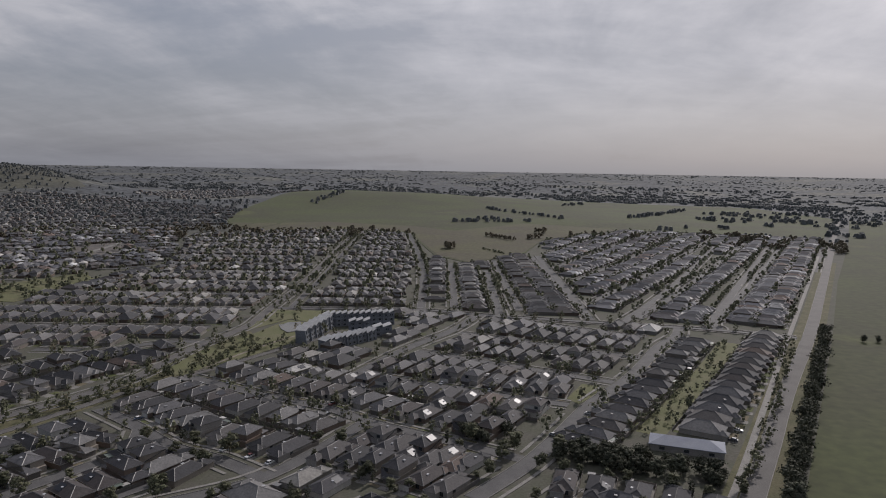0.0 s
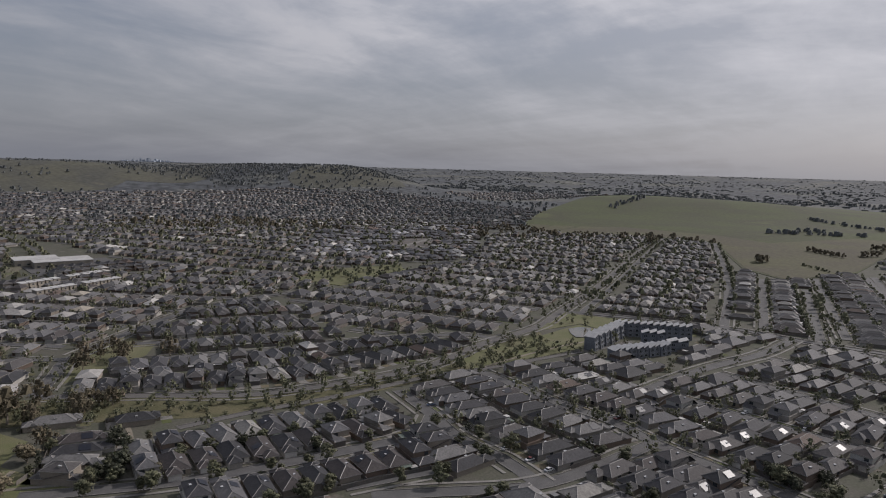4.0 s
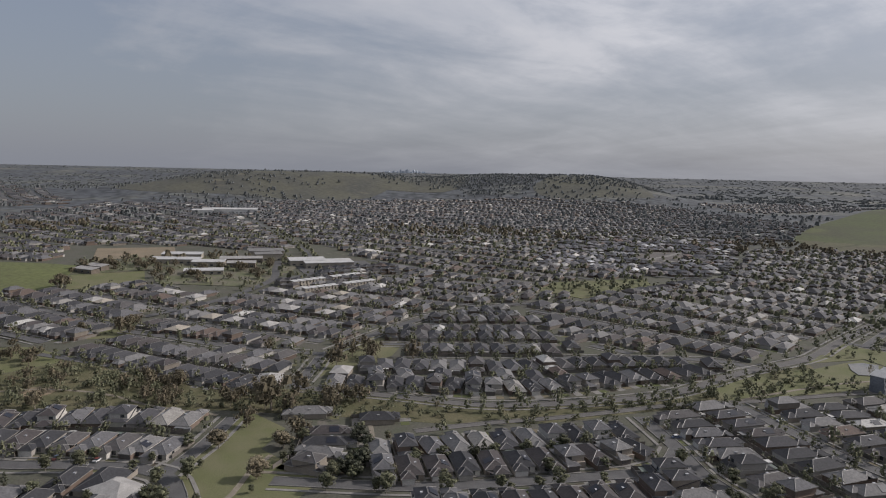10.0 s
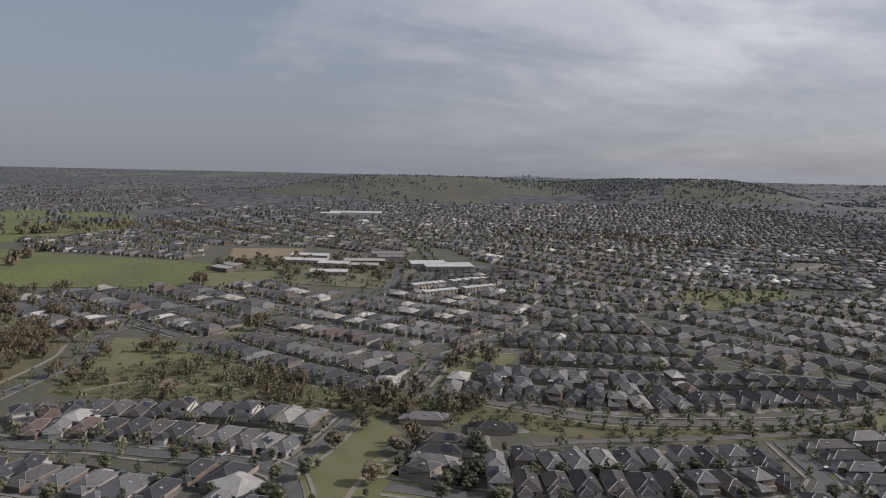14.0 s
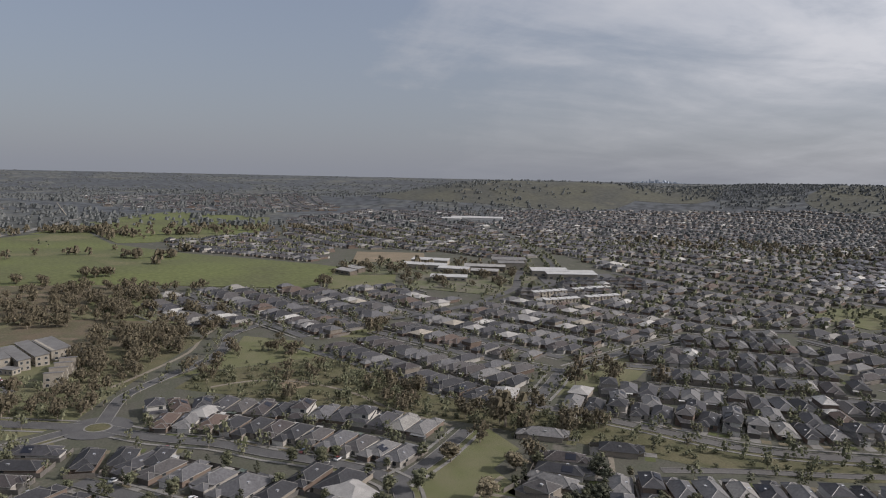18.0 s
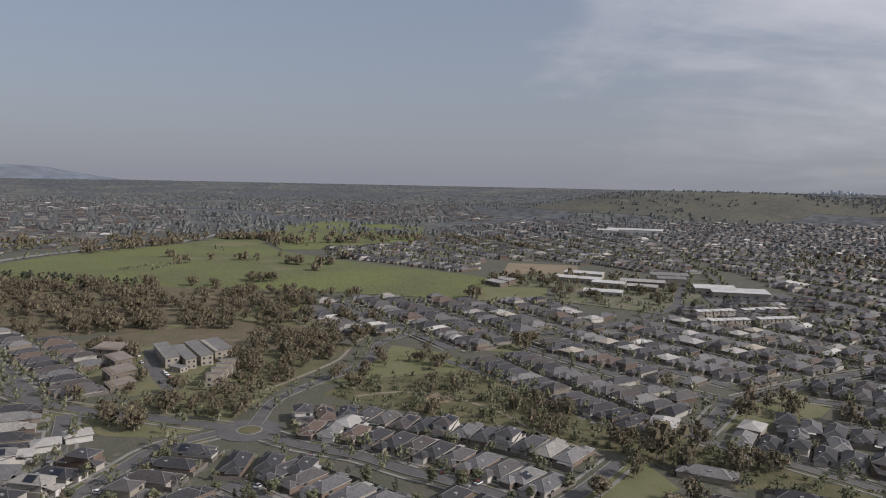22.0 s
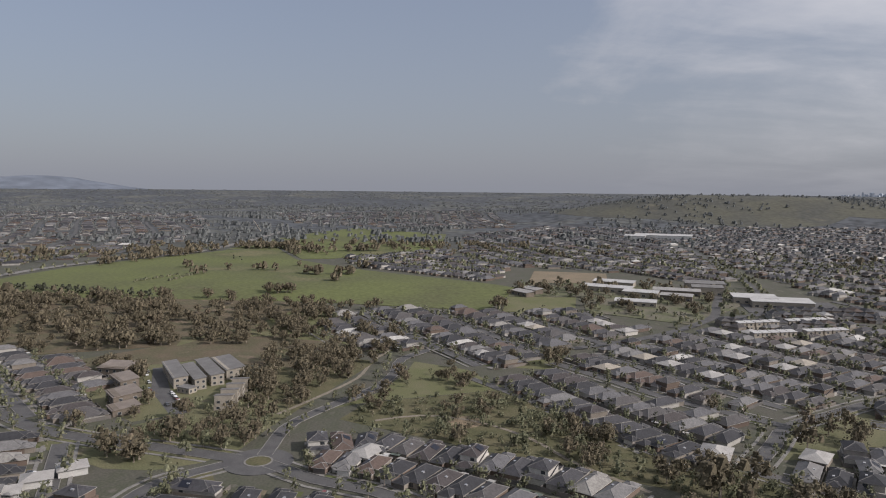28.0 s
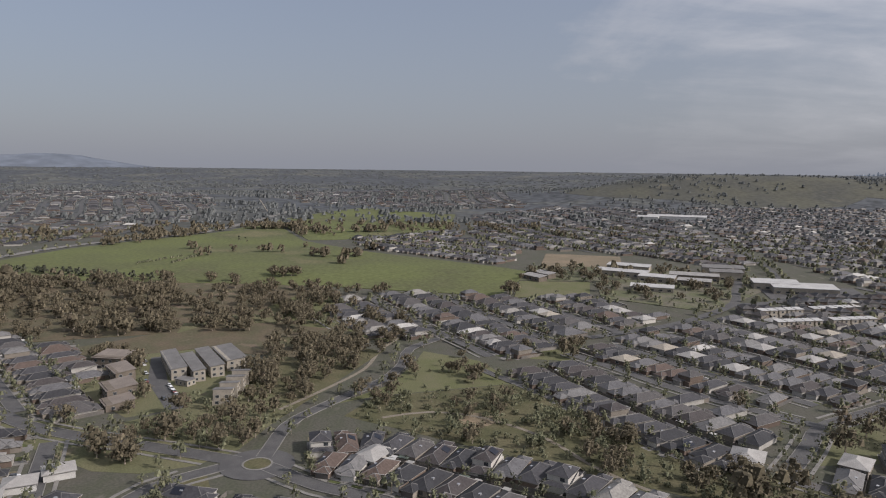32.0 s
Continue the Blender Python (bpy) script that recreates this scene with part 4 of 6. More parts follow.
infill([(-620, 130), (-500, 120), (-350, 150), (-230, 110), (-100, 150), (40, 260), (110, 420), (150, 530), (-60, 540), (-200, 560), (-450, 620), (-640, 420)],
       ([(-178, 392), (-103, 392), (-103, 502), (-178, 502)], [(-652, 252), (-575, 252), (-590, 368), (-652, 368)], [(10, 236), (80, 236), (80, 285), (10, 285)], [(5, 260), (80, 260), (170, 520), (90, 530)], [(-285, 90), (-215, 90), (-205, 150), (-290, 160)]),
       ((-350, 137), (-252, 42), (-345, 178), (-352, -12), (-535, 52)))
near_list.sort()
masters, pale_list = {}, []
pale_rnd = random.Random(3)
for n, (d, x, y, turn, kind) in enumerate(near_list):
    z, mirror = land(x, y), 1
    if -700 < x < -470 and 90 < y < 300 and pale_rnd.random() < 0.2:
        pale_list.append((x, y, math.degrees(turn)))
    elif n < NEAR_MAX:
        own = (kind, 2 if n < 100 else 1)
        if own not in masters:
            masters[own] = build_house(31 + kind, PROTOS[kind][2], full=own[1])
            tagged(masters[own], TWO if kind in (11, 12) else ONE, "house", "houses of the estate")
            masters[own].matrix_basis = pose(x, y, z, 0, 0, math.degrees(turn))
        else:
            copy_thing(masters[own], pose(x, y, z, 0, 0, math.degrees(turn)))
    else:
        # north-east roofs share the pale palette, which paints in their sun sheen
        key = "new" if inside(x, y, NEW_ESTATE) or inside(x, y, NORTH_EAST) else min(4, int(d // 450))
        wl, rf = FLAT[kind][0], FLAT[kind][2 if d < 760 else 1]
        add_far(far_wall, key, wl, x, y, z, turn, 1)
        add_far(far_roof, key, rf, x, y, z, turn, 1)
for key in far_wall:
    root = tagged(new("distant_houses"), "new houses with pale hipped roofs in rows" if key == "new" else "distant brick houses with grey hipped roofs in rows", "houses", kind="stuff")
    tagged(mesh_of("walls", *far_wall[key][:2], WALL_FAR), kind="stuff").parent = root
    tagged(dress(mesh_of("roofs", *far_roof[key][:2], ROOF_PALE_SHEEN if key == "new" else ROOF_FAR), far_roof[key][2]), kind="stuff").parent = root
print("houses", len(near_list))
finish_roads()


# ---------------------------------------------------------------- larger buildings
def claim(x, y):
    GRID.setdefault((int(x // 20), int(y // 20)), []).append((x, y))


def frame_at(x, y, turn):
    return pose(x, y, land(x, y), 0, 0, turn)


def block_building(name, label, category, x, y, turn, long, deep, floors, wall_mat, roof_mat, step_back=0.0, fins=0, group="", bays=None, roof="flat", glass=0.5):
    """A building of several floors: each floor's wall, windows with panes, parapet and roof."""
    root = tagged(new(name), label, category, group)
    h = 3.0
    for k in range(floors):
        inset = step_back * k
        s = Shape().box(-long / 2, -deep / 2 + inset, k * h - (0.4 if k == 0 else 0), long / 2, deep / 2, (k + 1) * h)
        mesh_of("storey", s.v, s.f, wall_mat).parent = root
        n = bays or max(2, int(long / 4.5))
        for i in range(n):
            xx = -long / 2 + (i + 0.5) * long / n
            for face, yy in ((0, -deep / 2 + inset), (2, deep / 2)):
                fr, pane = window_shapes(xx, yy, k * h + 0.8, min(2.2, long / n * glass), 1.4, face)
                w = mesh_of("window", fr.v, fr.f, FRAME)
                w.parent = root
                mesh_of("pane", pane.v, pane.f, GLASS).parent = w
        if name == "apartment_block":              # and two on the end wall
            for yy in (-deep / 4, deep / 4):
                fr, pane = window_shapes(long / 2, yy + inset / 2, k * h + 0.9, min(1.6, deep * 0.2), 1.3, 1)
                w = mesh_of("window", fr.v, fr.f, FRAME)
                w.parent = root
                mesh_of("pane", pane.v, pane.f, GLASS).parent = w
    top = floors * h
    s = Shape()
    inset = step_back * (floors - 1)
    if roof == "flat":
        s.box(-long / 2 - 0.25, -deep / 2 + inset - 0.25, top, long / 2 + 0.25, deep / 2 + 0.25, top + 0.35)
    elif roof == "hip":
        s.hip(-long / 2 - 0.6, -deep / 2 + inset - 0.6, long / 2 + 0.6, deep / 2 + 0.6, top + 0.15, 0.36)
    elif roof == "saw":
        a, b, y0, y1 = -long / 2, long / 2, -deep / 2 + inset - 0.4, deep / 2 + 0.4
        s.slab((a, y0, top), (b, y0, top + 1.9), (b, y1, top + 1.9), (a, y1, top), 0.28)
        f = Shape().box(-long / 2 + 0.1, -deep / 2 + inset + 0.3, top - 0.01, long / 2 - 0.1, deep / 2 - 0.05, top + 0.12)
        f.slab((b - 0.3, y0 + 0.5, top), (b - 0.05, y0 + 0.5, top), (b - 0.05, y1 - 0.5, top), (b - 0.3, y1 - 0.5, top), 1.8)
        mesh_of("clerestory", f.v, f.f, wall_mat).parent = root
    else:
        a, b, y0, y1 = -long / 2 - 0.4, long / 2 + 0.4, -deep / 2 + inset - 0.5, deep / 2 + 0.5
        s.slab((a, y0, top + 0.1), (b, y0, top + 0.1), (b, y1, top + 0.1 + 0.10 * deep), (a, y1, top + 0.1 + 0.10 * deep), 0.25)
        f = Shape().box(-long / 2, -deep / 2 + inset + 0.3, top - 0.01, long / 2, deep / 2 - 0.05, top + 0.05 + 0.05 * deep)
        mesh_of("clerestory", f.v, f.f, wall_mat).parent = root
    mesh_of("roof", s.v, s.f, roof_mat).parent = root
    for i in range(fins):
        xx = -long / 2 + (i + 0.5) * long / fins
        f = Shape().box(xx - 0.2, -deep / 2 + inset - 0.4, top - 2.4, xx + 0.2, deep / 2 + 0.3, top + 1.1)
        mesh_of("party_wall", f.v, f.f, wall_mat).parent = root
    root.matrix_basis = frame_at(x, y, turn)
    c, sn = math.cos(radians(turn)), math.sin(radians(turn))
    for i in range(int(long // 10) + 1):
        u = -long / 2 + i * 10
        claim(x + u * c, y + u * sn)
    return root


TOWN_WALL = material("pale_blue_grey_render", (0.14, 0.15, 0.17), (0.18, 0.19, 0.21), 0.15, 0.75, fine=1.0)
TAN_WALL = material("tan_brick", (0.125, 0.105, 0.085), (0.155, 0.13, 0.105), 0.3, 0.85)
BROWN_ROOF = material("brown_grey_metal_roof", (0.17, 0.145, 0.125), (0.21, 0.18, 0.155), 0.2, 0.72, spec=0.25)
SAW_ROOF = material("white_edged_roof", (0.44, 0.44, 0.44), (0.36, 0.36, 0.36), 0.2, 0.72, spec=0.25, island=0.1)
GREY_ROOF = material("grey_metal_roof", (0.13, 0.125, 0.12), (0.165, 0.16, 0.155), 0.2, 0.72, spec=0.25)
BLUE_ROOF = material("blue_grey_metal_roof", (0.19, 0.205, 0.25), (0.225, 0.24, 0.28), 0.2, 0.72, spec=0.25)
PALE_WALL = material("off_white_render", (0.46, 0.45, 0.43), (0.40, 0.39, 0.37), 0.3, 0.8)
CREAM = material("cream_render", (0.30, 0.27, 0.225), (0.25, 0.225, 0.19), 0.3, 0.8)


def along(x0, y0, x1, y1, n):
    """n places along a line, with its turn."""
    turn = math.degrees(math.atan2(y1 - y0, x1 - x0))
    return [(x0 + (x1 - x0) * (k + 0.5) / n, y0 + (y1 - y0) * (k + 0.5) / n, turn) for k in range(n)]


# townhouses by the pond, each unit with a tilted white-edged roof
for line, n, fl in (((-143, 401, -119, 439), 10, 2), ((-162, 412, -161, 462), 11, 3), ((-167, 468, -118, 489), 12, 3), ((-141, 450, -127, 456), 3, 3), ((-123, 449, -111, 455), 2, 2)):
    w = math.hypot(line[2] - line[0], line[3] - line[1]) / n
    for k, (x, y, turn) in enumerate(along(*line, n)):
        x, y = x - math.sin(radians(turn)) * 0.9 * (k % 2), y + math.cos(radians(turn)) * 0.9 * (k % 2)
        block_building("townhouse", "narrow blue-grey townhouse with a tilted white-edged roof", "townhouse", x, y, turn, w * 0.985, 8.0, fl, TOWN_WALL, SAW_ROOF, 0.4, 1, "townhouses by the pond", 1, "saw", 0.42)
# apartment blocks beside the woodland
for x0, y0, x1, y1, d in ((-495, -146, -457, -126, 8), (-489, -133, -454, -114, 6.2), (-501, -128, -463, -107, 7.4), (-507, -118, -476, -100, 11)):
    (x, y, turn), = along(x0, y0, x1, y1, 1)
    block_building("apartment_block", "long narrow grey-roofed apartment block with cream walls", "apartments", x, y, turn, math.hypot(x1 - x0, y1 - y0), d, 2, CREAM, GREY_ROOF, 0.0, 0, "apartment blocks by the woods", None, "shed", 0.3)
block_building("apartment_block", "small flat-roofed cream block beside the car park", "apartments", -449, -120, 62, 9, 6, 1, CREAM, GREY_ROOF, 0.0, 0, "apartment blocks by the woods", 3, "flat", 0.3)
for k, (x, y, turn) in enumerate(along(-458, -92, -415, -87, 4)):
    block_building("apartment_block", "stepped cream apartment block with a grey roof", "apartments", x, y - 1.3 * k, turn, 9.6, 9.0, 2, CREAM, GREY_ROOF, 0.4, 1, "apartment blocks by the woods", 2, "saw", 0.35)
for x, y, turn, lg, dp, fl in ((-484, -173, 80, 18, 14, 2), (-458, -158, 38, 20, 10, 2), (-428, -146, 36, 17, 14, 2), (-413, -140, 36, 12, 13, 1)):
    block_building("apartment_block", "tan brick apartment block with a pale brown low roof", "apartments", x, y, turn, lg, dp, fl, TAN_WALL, BROWN_ROOF, 0.0, 0, "apartment blocks by the woods", None, "shed", 0.35)
area("car_park", ASPHALT, [(-500, -158), (-452, -141), (-408, -115), (-412, -107), (-456, -132), (-503, -152)], "asphalt car park between the apartment blocks", "car park", 0.08)
for k in range(12):
    claim(-500 + 88 * k / 11, -155 + 44 * k / 11)
for x, y in ((-462, -102), (-444, -105), (-430, -102), (-486, -122), (-470, -112)):
    claim(x, y)
# white houses by the south-western road
for x, y, turn in ((-286, -150, 20), (-299, -145, 20), (-312, -141, 22), (-325, -136, 25), (-336, -128, 30)):
    block_building("white_house", "white single-storey house with a pale hipped roof", "house", x, y, turn, 9.2, 10.5, 1, PALE_WALL, PALE_ROOF, 0, 0, "white houses by the road", 2, "hip")
# pale-roofed houses
for x, y, turn, lg, dp, roof_m in ((-350, 137, 60, 12, 17, PALE_ROOF), (-252, 42, 25, 17, 13, PALE_ROOF), (-535, 52, 20, 12, 11, PALE_ROOF), (68, 281, -8, 30, 12, BLUE_ROOF), (-352, -12, 60, 10, 15, PALE_ROOF), (-345, 178, 50, 10, 14, PALE_ROOF)):
    block_building("detached_house", "single-storey house with a broad pale metal roof", "house", x, y, turn, lg, dp, 1, WALL_NEAR, roof_m, 0, 0, "", 3, "hip")


for k, (x, y, turn) in enumerate(pale_list):
    block_building("detached_house", "single-storey house with a pale cream hipped roof", "house", x, y, turn, 11, 14, 1, WALL_NEAR, PALE_ROOF if k % 3 else CREAM, 0, 0, "pale-roofed houses", 1, "hip")


# school, hall and far white buildings
def long_hall(x, y, turn, long, deep, h, wall, roof_mat, label, name="school_building"):
    root = tagged(new(name), label, "building")
    s = Shape().box(-long / 2, -deep / 2, -0.5, long / 2, deep / 2, h)
    mesh_of("wall", s.v, s.f, wall).parent = root
    s = Shape()
    n = max(1, int(deep // 14))
    for k in range(n):
        y0, y1 = -deep / 2 + k * deep / n - 0.5, -deep / 2 + (k + 1) * deep / n
        s.slab((-long / 2 - 0.6, y0, h), (long / 2 + 0.6, y0, h), (long / 2 + 0.6, y1, h + 1.4), (-long / 2 - 0.6, y1, h + 1.4), 0.35)
    mesh_of("roof", s.v, s.f, roof_mat).parent = root
    m = max(2, int(long / 7))
    for i in range(m):
        fr, pane = window_shapes(-long / 2 + (i + 0.5) * long / m, -deep / 2, 1.0, 3.2, 1.6, 0)
        w = mesh_of("window", fr.v, fr.f, FRAME)
        w.parent = root
        mesh_of("pane", pane.v, pane.f, GLASS).parent = w
    root.matrix_basis = frame_at(x, y, turn)
    c, sn = math.cos(radians(turn)), math.sin(radians(turn))
    for i in range(int(long // 9) + 1):
        claim(x + (i * 9 - long / 2) * c, y + (i * 9 - long / 2) * sn)


WHITE_ROOF = material("white_metal_roof", (0.40, 0.395, 0.385), (0.33, 0.325, 0.32), 0.1, 0.72, spec=0.25)
for x, y, turn, lg, dp, h, wl, rf, label in (
        (-716, 352, 75, 54, 26, 6, CREAM, WHITE_ROOF, "large white-roofed community hall building"), (-735, 335, 75, 40, 22, 6, CREAM, WHITE_ROOF, "white-roofed wing of the community hall"),
        (-790, 205, 60, 52, 13, 5, CREAM, WHITE_ROOF, "long white-roofed school building with cream walls"), (-762, 232, 60, 34, 13, 5, CREAM, WHITE_ROOF, "white-roofed school building with cream walls"),
        (-720, 214, 70, 38, 12, 4, CREAM, WHITE_ROOF, "low white-roofed school building with cream walls"), (-826, 222, 62, 44, 14, 5, CREAM, WHITE_ROOF, "white-roofed school building by the field"),
        (-772, 272, 70, 46, 14, 5, TAN_WALL, PALE_ROOF, "pale-roofed school building with tan walls"), (-744, 262, 65, 30, 12, 5, TAN_WALL, PALE_ROOF, "pale-roofed school building with tan walls"), (-800, 312, 75, 40, 18, 8, CREAM, GREY_ROOF, "tall grey-roofed school hall building"), (-775, 305, 75, 30, 14, 8, CREAM, GREY_ROOF, "tall grey-roofed school hall building"),
        (-765, 112, 30, 26, 10, 4, TAN_WALL, PALE_ROOF, "pale-roofed sports pavilion by the oval"), (-780, 124, 30, 24, 10, 4, TAN_WALL, PALE_ROOF, "pale-roofed classroom block by the oval"),
        (-1457, 492, 68, 110, 40, 8, WHITE_WALL, WHITE_ROOF, "long white shopping centre far among the houses"), (-1440, 430, 68, 40, 26, 8, WHITE_WALL, WHITE_ROOF, "white wing of the shopping centre")):
    long_hall(x, y, turn, lg, dp, h, wl, rf, label)
# white-roofed town rows near the hall
for line, n in (((-625, 269, -641, 353), 11), ((-590, 265, -605, 356), 12)):
    for k, (x, y, turn) in enumerate(along(*line, n)):
        if k % 6 != 5:
            block_building("townhouse", "small cream-walled townhouse with a white tilted roof", "townhouse", x, y, turn, 6.2, 7, 2, CREAM, WHITE_ROOF, 0.8, 0, "white townhouses in rows", 1, "shed", 0.26)


# ---------------------------------------------------------------- yards: fences and driveways of the estate
shed_v, shed_f = [], []
SHED = palette("shed_metal", ((0.0, (0.30, 0.29, 0.27)), (0.35, (0.14, 0.14, 0.14)), (0.6, (0.45, 0.44, 0.42)), (0.8, (0.10, 0.12, 0.10))), 0.5, 0.4, "island")
fence_v, fence_f, drive_v, drive_f, lawn_v, lawn_f = [], [], [], [], [], []
GARDEN = palette("garden_lawns", ((0.0, (0.085, 0.096, 0.040)), (0.4, (0.115, 0.110, 0.060)), (0.65, (0.145, 0.125, 0.085)), (0.85, (0.070, 0.060, 0.045))), 0.95, 0.2, "island", fine=2.0)


def local_box(v, f, x, y, turn, z, a, b, c, d, lo, hi):
    base = len(v)
    cs, sn = math.cos(turn), math.sin(turn)
    for zz in (lo, hi):
        for px, py in ((a, b), (c, b), (c, d), (a, d)):
            v.append((x + px * cs - py * sn, y + px * sn + py * cs, z + zz))
    f.extend(tuple(base + i for i in q) for q in ((4, 5, 6, 7), (0, 1, 5, 4), (1, 2, 6, 5), (2, 3, 7, 6), (3, 0, 4, 7)))


pave = random.Random(5)
for i, (d, x, y, turn, kind) in enumerate(near_list):
    if d > 700:
        break
    z = land(x, y)
    high, half_lot = 1.8 + 0.02 * (i % 7), 7.3 if kind >= 13 else 5.5
    local_box(fence_v, fence_f, x, y, turn, z, half_lot - 0.05, -4.0, half_lot + 0.03, 13.2, 0, high)
    local_box(fence_v, fence_f, x, y, turn, z, -half_lot, 13.2, half_lot, 13.28, 0, high - 0.01)
    side = FLAT[kind][0].v[8][0] + 2.9
    local_box(drive_v, drive_f, x, y, turn, z, side - 2.3, -14.5, side + 2.3, -9.0, 0, 0.06 + 0.002 * (i % 9))
    back = max(q[1] for q in FLAT[kind][0].v)
    for u0, u1 in ((-half_lot + 0.4, side - 2.6), (side + 2.6, half_lot - 0.5)):
        if u1 - u0 > 1.2:
            local_box(lawn_v, lawn_f, x, y, turn, z, u0, -13.6, u1, -9.4, 0, 0.010 + 0.0023 * (i % 17))
    if pave.random() < 0.5 and back < 11.5:
        local_box(lawn_v, lawn_f, x, y, turn, z, -half_lot + 0.3, back + 0.2, half_lot - 0.3, 13.0, 0, 0.011 + 0.0023 * (i % 17))
    local_box(drive_v, drive_f, x, y, turn, z, half_lot - 1.25, -8.0, half_lot - 0.15, 12.0, 0, 0.052 + 0.0019 * (i % 13))
    if pave.random() < 0.6 and back < 11.5:
        local_box(drive_v, drive_f, x, y, turn, z, -4.6 + pave.uniform(0, 3), back - 0.1, 4.4, 12.9, 0, 0.05 + 0.002 * (i % 7))
    if pave.random() < 0.45 and back < 10.4:                   # a garden shed, its roof sloping to one side
        sx, sy = pave.choice((-4.4, 4.2)), 11.6
        local_box(shed_v, shed_f, x, y, turn, z, sx - 1.3, sy - 1.0, sx + 1.3, sy + 1.2, 0, 2.1)
        local_box(shed_v, shed_f, x, y, turn, z, sx - 1.5, sy - 1.2, sx + 1.5, sy + 1.3, 2.1, 2.25)
    if pave.random() < 0.35 and back < 10.4:                   # a patio roof behind the house
        px = pave.uniform(-2, 2)
        local_box(shed_v, shed_f, x, y, turn, z, px - 2.2, back - 0.1, px + 2.2, back + 2.5, 2.2, 2.32)
        for qx in (-2.1, 2.0):
            local_box(shed_v, shed_f, x, y, turn, z, px + qx, back + 2.3, px + qx + 0.1, back + 2.4, 0, 2.2)
tagged(mesh_of("garden_sheds", shed_v, shed_f, SHED), "garden sheds and patio roofs behind the houses", "sheds", kind="stuff")
tagged(mesh_of("garden_lawns", lawn_v, lawn_f, GARDEN), "small front and back lawns of the houses", "lawns", kind="stuff")
tagged(mesh_of("fences", fence_v, fence_f, FENCE), "dark metal and timber fences between the house lots", "fences", kind="stuff")
tagged(mesh_of("driveways", drive_v, drive_f, CONCRETE), "concrete driveways and patios of the houses", "driveways", kind="stuff")


# ---------------------------------------------------------------- roundabout and playground
def disc(name, mat, x, y, r, up, label, category, thick=0.2, hole=0.0):
    n, z = 28, land(x, y)
    v = [(x + q * math.cos(2 * math.pi * k / n), y + q * math.sin(2 * math.pi * k / n), z + h) for q, h in ((r, 0.0), (r, up), (hole, up)) for k in range(n)]
    f = [(i * n + k, i * n + (k + 1) % n, (i + 1) * n + (k + 1) % n, (i + 1) * n + k) for i in range(2) for k in range(n)]
    return tagged(mesh_of(name, v, f, mat), label, category, kind="structure")


disc("road", ASPHALT, -347, -57, 14.5, 0.30, "asphalt ring of a roundabout", "road")
disc("kerb", CONCRETE, -347, -57, 6.0, 0.42, "pale kerb ring of the roundabout island", "kerb", hole=5.2)
disc("roundabout_island", REEDS, -347, -57, 5.25, 0.40, "planted island in the roundabout", "island")
disc("playground", BARE, -398, 32, 9, 0.10, "sandy playground circle in the reserve", "playground")
for pts in ([(-400, -12), (-408, 10), (-400, 36), (-376, 60), (-344, 76), (-316, 98)], [(-221, 62), (-232, 76), (-247, 88), (-258, 101)], [(-247, 88), (-232, 108), (-224, 112)], [(-232, 150), (-246, 142), (-262, 150), (-282, 158)],
            [(-560, -10), (-520, -22), (-480, -28), (-440, -46), (-410, -62)], [(-196, 330), (-190, 372), (-182, 410), (-172, 440)]):
    line = smooth_line(pts)
    tagged(mesh_of("path", *ribbon(line, 1.1, -1.1, 0.14, 0.14), GRAVEL), "pale gravel walking path", "path", kind="structure")


# ---------------------------------------------------------------- the city and the mountain far off
# close to the sky's tone: the haze before the towers is in their colour
CITY = material("haze_paled_towers", (0.43, 0.47, 0.53), (0.46, 0.50, 0.56), 0.02, 1.0, spec=0.0)
g = random.Random(12)
for k in range(30):
    a = radians(59.4 - 4.4 * k / 29 + g.uniform(-0.05, 0.05))
    d = 4720 + g.uniform(-40, 60)
    w, h = g.uniform(8, 17), 16 + g.uniform(0, 22) * math.exp(-((k - 11) / 9) ** 2) + (8 if k in (9, 12, 21) else 0)
    root = tagged(new("tower"), "hazy grey city tower on the horizon", "tower", "city skyline")
    s = Shape().box(-w / 2, -w / 2, -60, w / 2, w / 2, h)
    mesh_of("shaft", s.v, s.f, CITY).parent = root
    s = Shape().box(-w * 0.3, -w * 0.3, h, w * 0.3, w * 0.3, h + g.uniform(2, 7))
    mesh_of("crown", s.v, s.f, CITY).parent = root
    root.matrix_basis = pose(-math.sin(a) * d, math.cos(a) * d, 88, 0, 0, math.degrees(a) + g.uniform(-20, 20))
# the blue-grey is aerial haze painted into the mountain's base colour
MOUNT = material("haze_blue_mountain", (0.118, 0.135, 0.165), (0.124, 0.141, 0.171), 0.002, 1.0, fine=0.01)
v, f = [], []
for k in range(41):
    a = radians(104 + 24 * k / 40)
    for d, part_up in ((4550, 0.0), (4850, 1.0)):
        up = 84 * math.exp(-((k - 22) / 8.0) ** 2) + 45 * math.exp(-((k - 33) / 6.0) ** 2) + 5 * noise.noise((k * 0.6, 0, 0))
        v.append((-math.sin(a) * d, math.cos(a) * d, 96 + max(0, up) * part_up))
    if k:
        f.append((2 * k - 2, 2 * k, 2 * k + 1, 2 * k - 1))
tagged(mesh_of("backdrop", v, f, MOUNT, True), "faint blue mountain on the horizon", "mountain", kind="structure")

# the leaning mast over the paddocks
root = tagged(new("mast"), "tall pale leaning mast over the paddocks", "mast")
v, f = [], []
z = land(-1480, -310)


